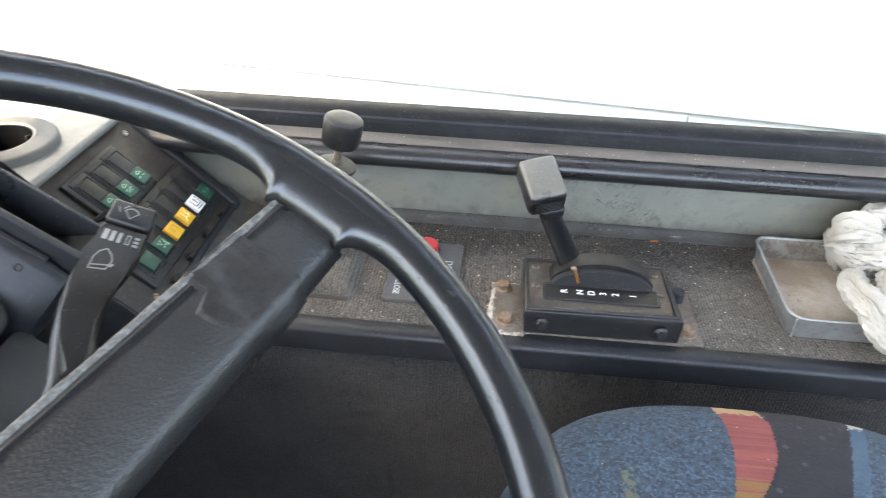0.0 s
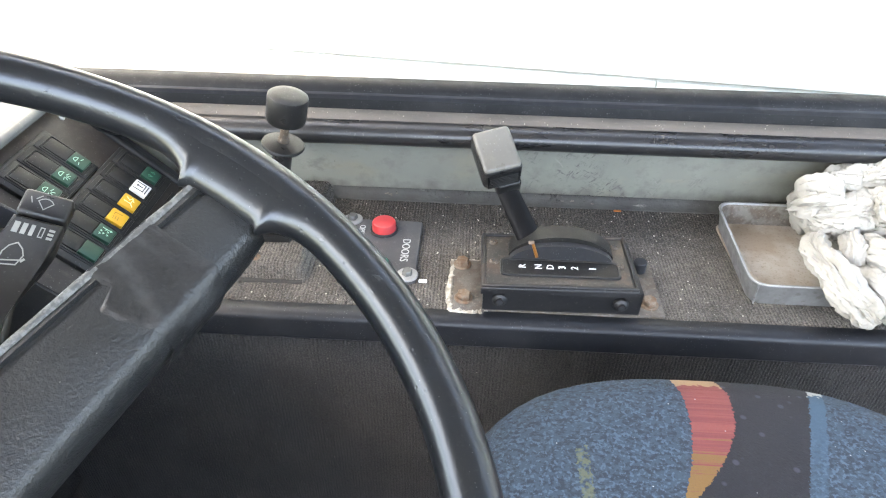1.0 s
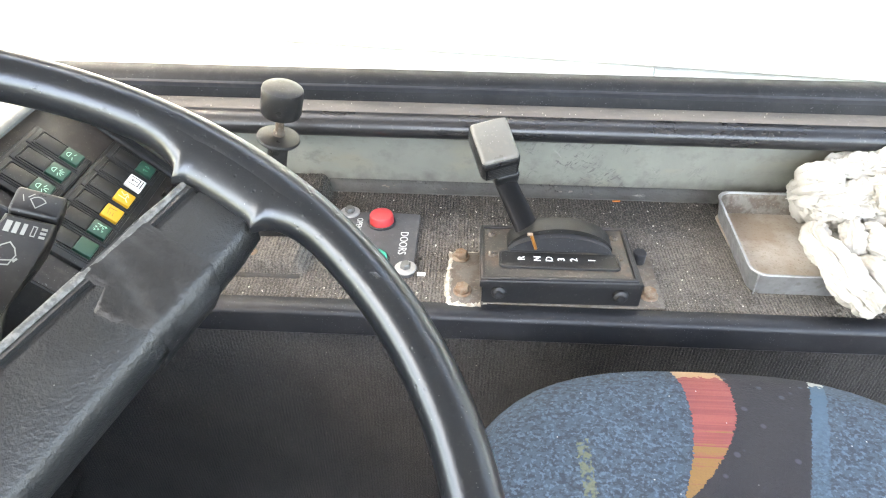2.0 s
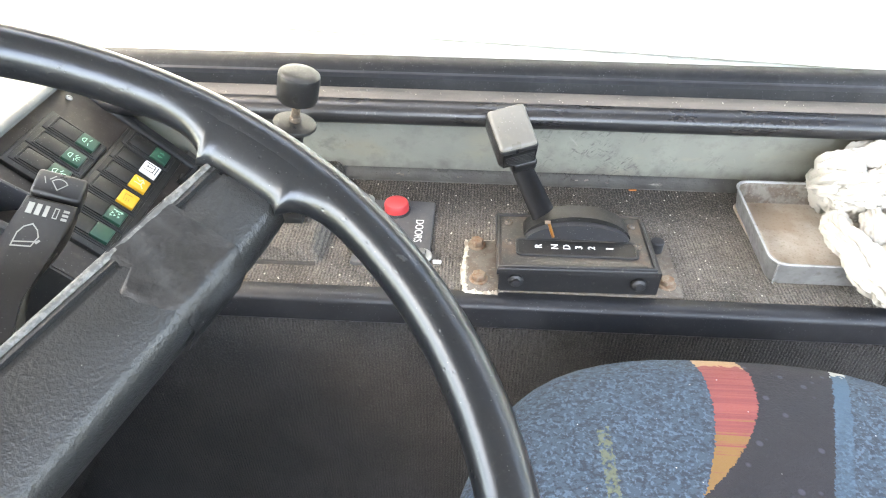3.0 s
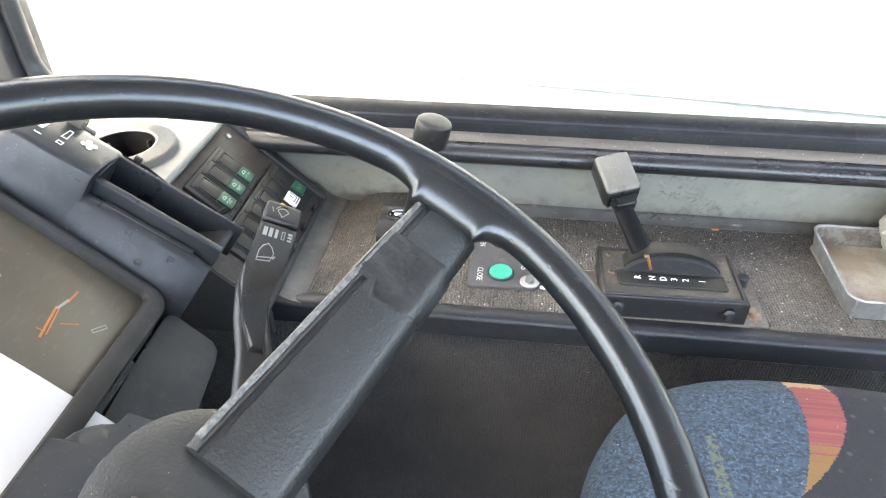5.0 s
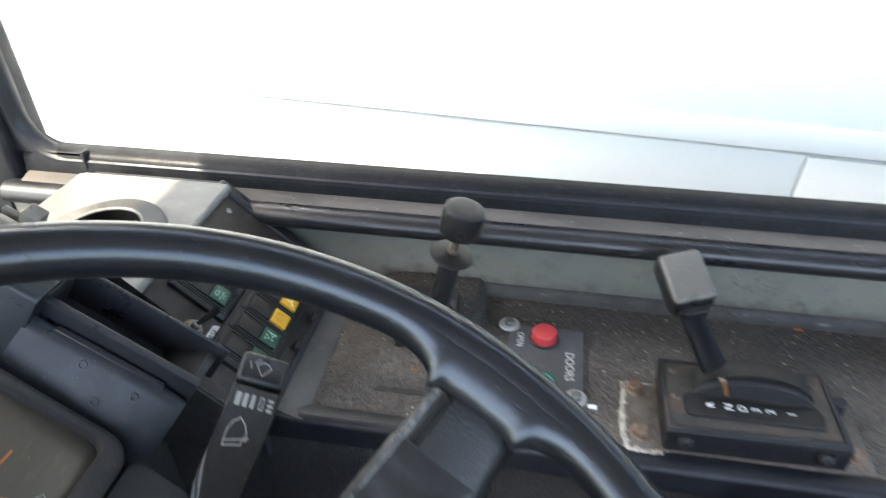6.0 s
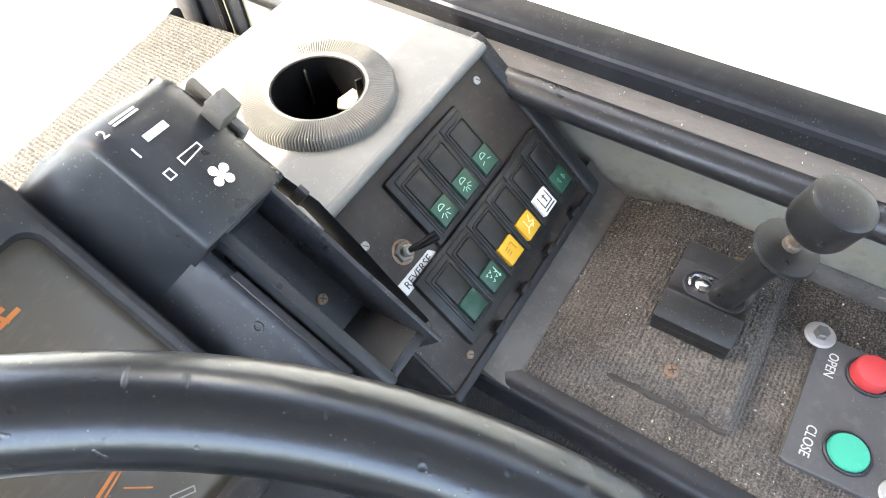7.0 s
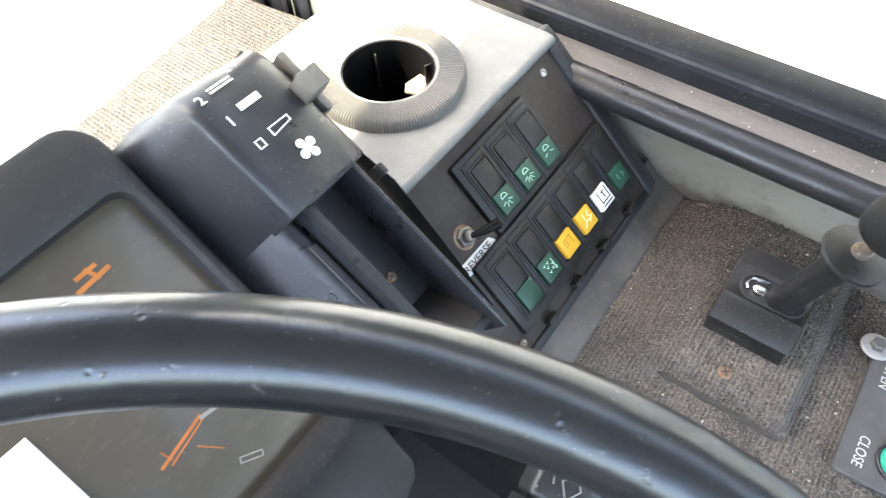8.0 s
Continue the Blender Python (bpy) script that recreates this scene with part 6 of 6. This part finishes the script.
def litter():
    single("plastic_chip", rbox((-0.075, 0.4755, 0.7198), (-0.0665, 0.4795, 0.7225), 0.0006, 1), PAPER, "small white plastic chip on the carpet", "litter")
    single("orange_scrap", rbox((0.146, 0.6220, 0.7198), (0.155, 0.6243, 0.7218), 0.0005, 1, pose(0, 0, 0)), ORANGE, "small orange scrap on the carpet", "litter")
    grit = bmesh.new()
    rnd = random.Random(5)
    for k in range(420):
        x, y = rnd.uniform(-0.345, 0.42), rnd.uniform(0.44, 0.628)
        if -0.165 < x < -0.07 and 0.465 < y < 0.585 or -0.045 < x < 0.17 and 0.43 < y < 0.525 or x > 0.25 and y > 0.455:
            continue
        z = 0.737 if -0.295 < x < -0.203 and y > 0.475 else SHELF
        if -0.31 < x < -0.19 and z == SHELF and y > 0.46:
            continue
        if -0.275 < x < -0.21 and 0.508 < y < 0.588:
            continue
        r = rnd.choice((0.0003, 0.0004, 0.0004, 0.0005, 0.0006, 0.0008))
        m = Matrix.Translation((x, y, z + r * 0.4)) @ Euler((rnd.random() * 3, rnd.random() * 3, rnd.random() * 3)).to_matrix().to_4x4() @ Matrix.Diagonal((r * rnd.uniform(0.7, 2.2), r, r * 0.7, 1))
        bmesh.ops.create_cube(grit, size=1.6, matrix=m)
    single("grit", grit, CRUMB, "pale crumbs and grit scattered on the carpet", "grit", "stuff")
    dust = bmesh.new()
    for k in range(150):
        edge_x = rnd.random() < 0.6
        x = 0.2585 + rnd.random() ** 2 * 0.03 if edge_x else rnd.uniform(0.26, 0.34)
        y = rnd.uniform(0.470, 0.600) if edge_x else 0.469 + rnd.random() ** 2 * 0.02
        r = rnd.uniform(0.0003, 0.0008)
        m = Matrix.Translation((x, y, 0.7234 + r * 0.3)) @ Euler((rnd.random() * 3, rnd.random() * 3, rnd.random() * 3)).to_matrix().to_4x4() @ Matrix.Diagonal((r * rnd.uniform(0.8, 2.2), r, r * 0.7, 1))
        bmesh.ops.create_cube(dust, size=1.6, matrix=m)
    single("tray_grit", dust, TIN, "brown rust flakes and grit in the tray", "grit", "stuff")
    crumbs = bmesh.new()
    for k in range(90):
        x, y = rnd.uniform(-0.62, 0.62), rnd.uniform(0.6235, 0.6375)
        r = rnd.uniform(0.0002, 0.0005)
        m = Matrix.Translation((x, y, 0.8283 + (y - 0.621) * 0.253 + r * 0.3)) @ Euler((rnd.random() * 3, rnd.random() * 3, rnd.random() * 3)).to_matrix().to_4x4() @ Matrix.Diagonal((r * rnd.uniform(0.8, 2.5), r, r * 0.7, 1))
        bmesh.ops.create_cube(crumbs, size=1.6, matrix=m)
    single("ledge_crumbs", crumbs, SEALANT, "pale crumbs lying on the dusty ledge", "grit", "stuff")
    # broken paint and sealant along the foot of the wall
    edge = bmesh.new()
    for k in range(150):
        x = rnd.uniform(-0.34, 0.55)
        if noise.noise((x * 14, 2.0, 0)) < 0.08:
            continue
        s = rnd.uniform(0.001, 0.0035)
        m = Matrix.Translation((x, 0.6325 + rnd.uniform(-0.0015, 0.001), 0.7255 + rnd.uniform(-0.003, 0.002))) @ Euler((0.8 + rnd.uniform(-0.3, 0.3), rnd.uniform(-0.4, 0.4), rnd.uniform(-0.3, 0.3))).to_matrix().to_4x4() @ Matrix.Diagonal((s * 1.6, s * 0.5, 0.0009, 1))
        bmesh.ops.create_cube(edge, size=1.0, matrix=m)
    fray = bmesh.new()
    for k in range(700):
        x = rnd.uniform(-0.335, 0.62)
        thick = 0.3 + 0.9 * abs(noise.noise((x * 22, 4.0, 1)))
        t = rnd.uniform(0.0005, 0.0019) * thick
        y = 0.6368 - rnd.random() ** 2 * 0.006
        z = (0.7378 if x < -0.20 else 0.7225 + (y - 0.6262) * 0.85 if y > 0.6262 else 0.7205) - (0.012 * max(0.0, (-0.275 - x) / 0.06) if x < -0.275 else 0)
        m = Matrix.Translation((x, y, z)) @ Euler((rnd.random() * 3, rnd.random() * 3, rnd.random() * 3)).to_matrix().to_4x4() @ Matrix.Diagonal((t * 1.8, t, t * 0.7, 1))
        bmesh.ops.create_cube(fray, size=1.0, matrix=m)
    single("carpet_fray", fray, RISER, "dark frayed carpet and dirt along the wall", "dirt", "stuff")
    single("flaking_sealant", edge, BRACKET, "flaking pale sealant along the foot of the wall", "sealant", "stuff")


CRUMB = flat("pale_crumbs", (0.50, 0.46, 0.38), 0.8, 0, 0.4)
litter()


# ---- symbols on the wiper stalk ----
def stalk_symbols():
    screen = [(-0.0128, -0.003), (-0.001, -0.001), (0.0012, 0.006), (-0.0012, 0.0105), (-0.0055, 0.0140), (-0.0100, 0.0110), (-0.0125, 0.006), (-0.0128, -0.003)]
    part("wiper_symbol", join(stroke(screen, 0.0008, 0.0031, T), stroke([(-0.0122, -0.0002), (0.0015, 0.0028)], 0.0008, 0.0031, T), stroke([(0.0015, 0.0022), (0.0024, 0.0034)], 0.0016, 0.0031, T)), GREYINK, STALK)
    fan = [(0.0065 * math.cos(radians(a)), 0.0065 * math.sin(radians(a)) + 0.0425) for a in range(35, 146, 22)]
    part("washer_symbol", join(stroke(fan + [(0.0, 0.0405), fan[0]], 0.0006, 0.0041, T), stroke([(-0.009, 0.044), (-0.011, 0.048)], 0.0006, 0.0041, T), stroke([(-0.007, 0.0475), (-0.004, 0.0505)], 0.0006, 0.0041, T)), GREYINK, STALK)


stalk_symbols()
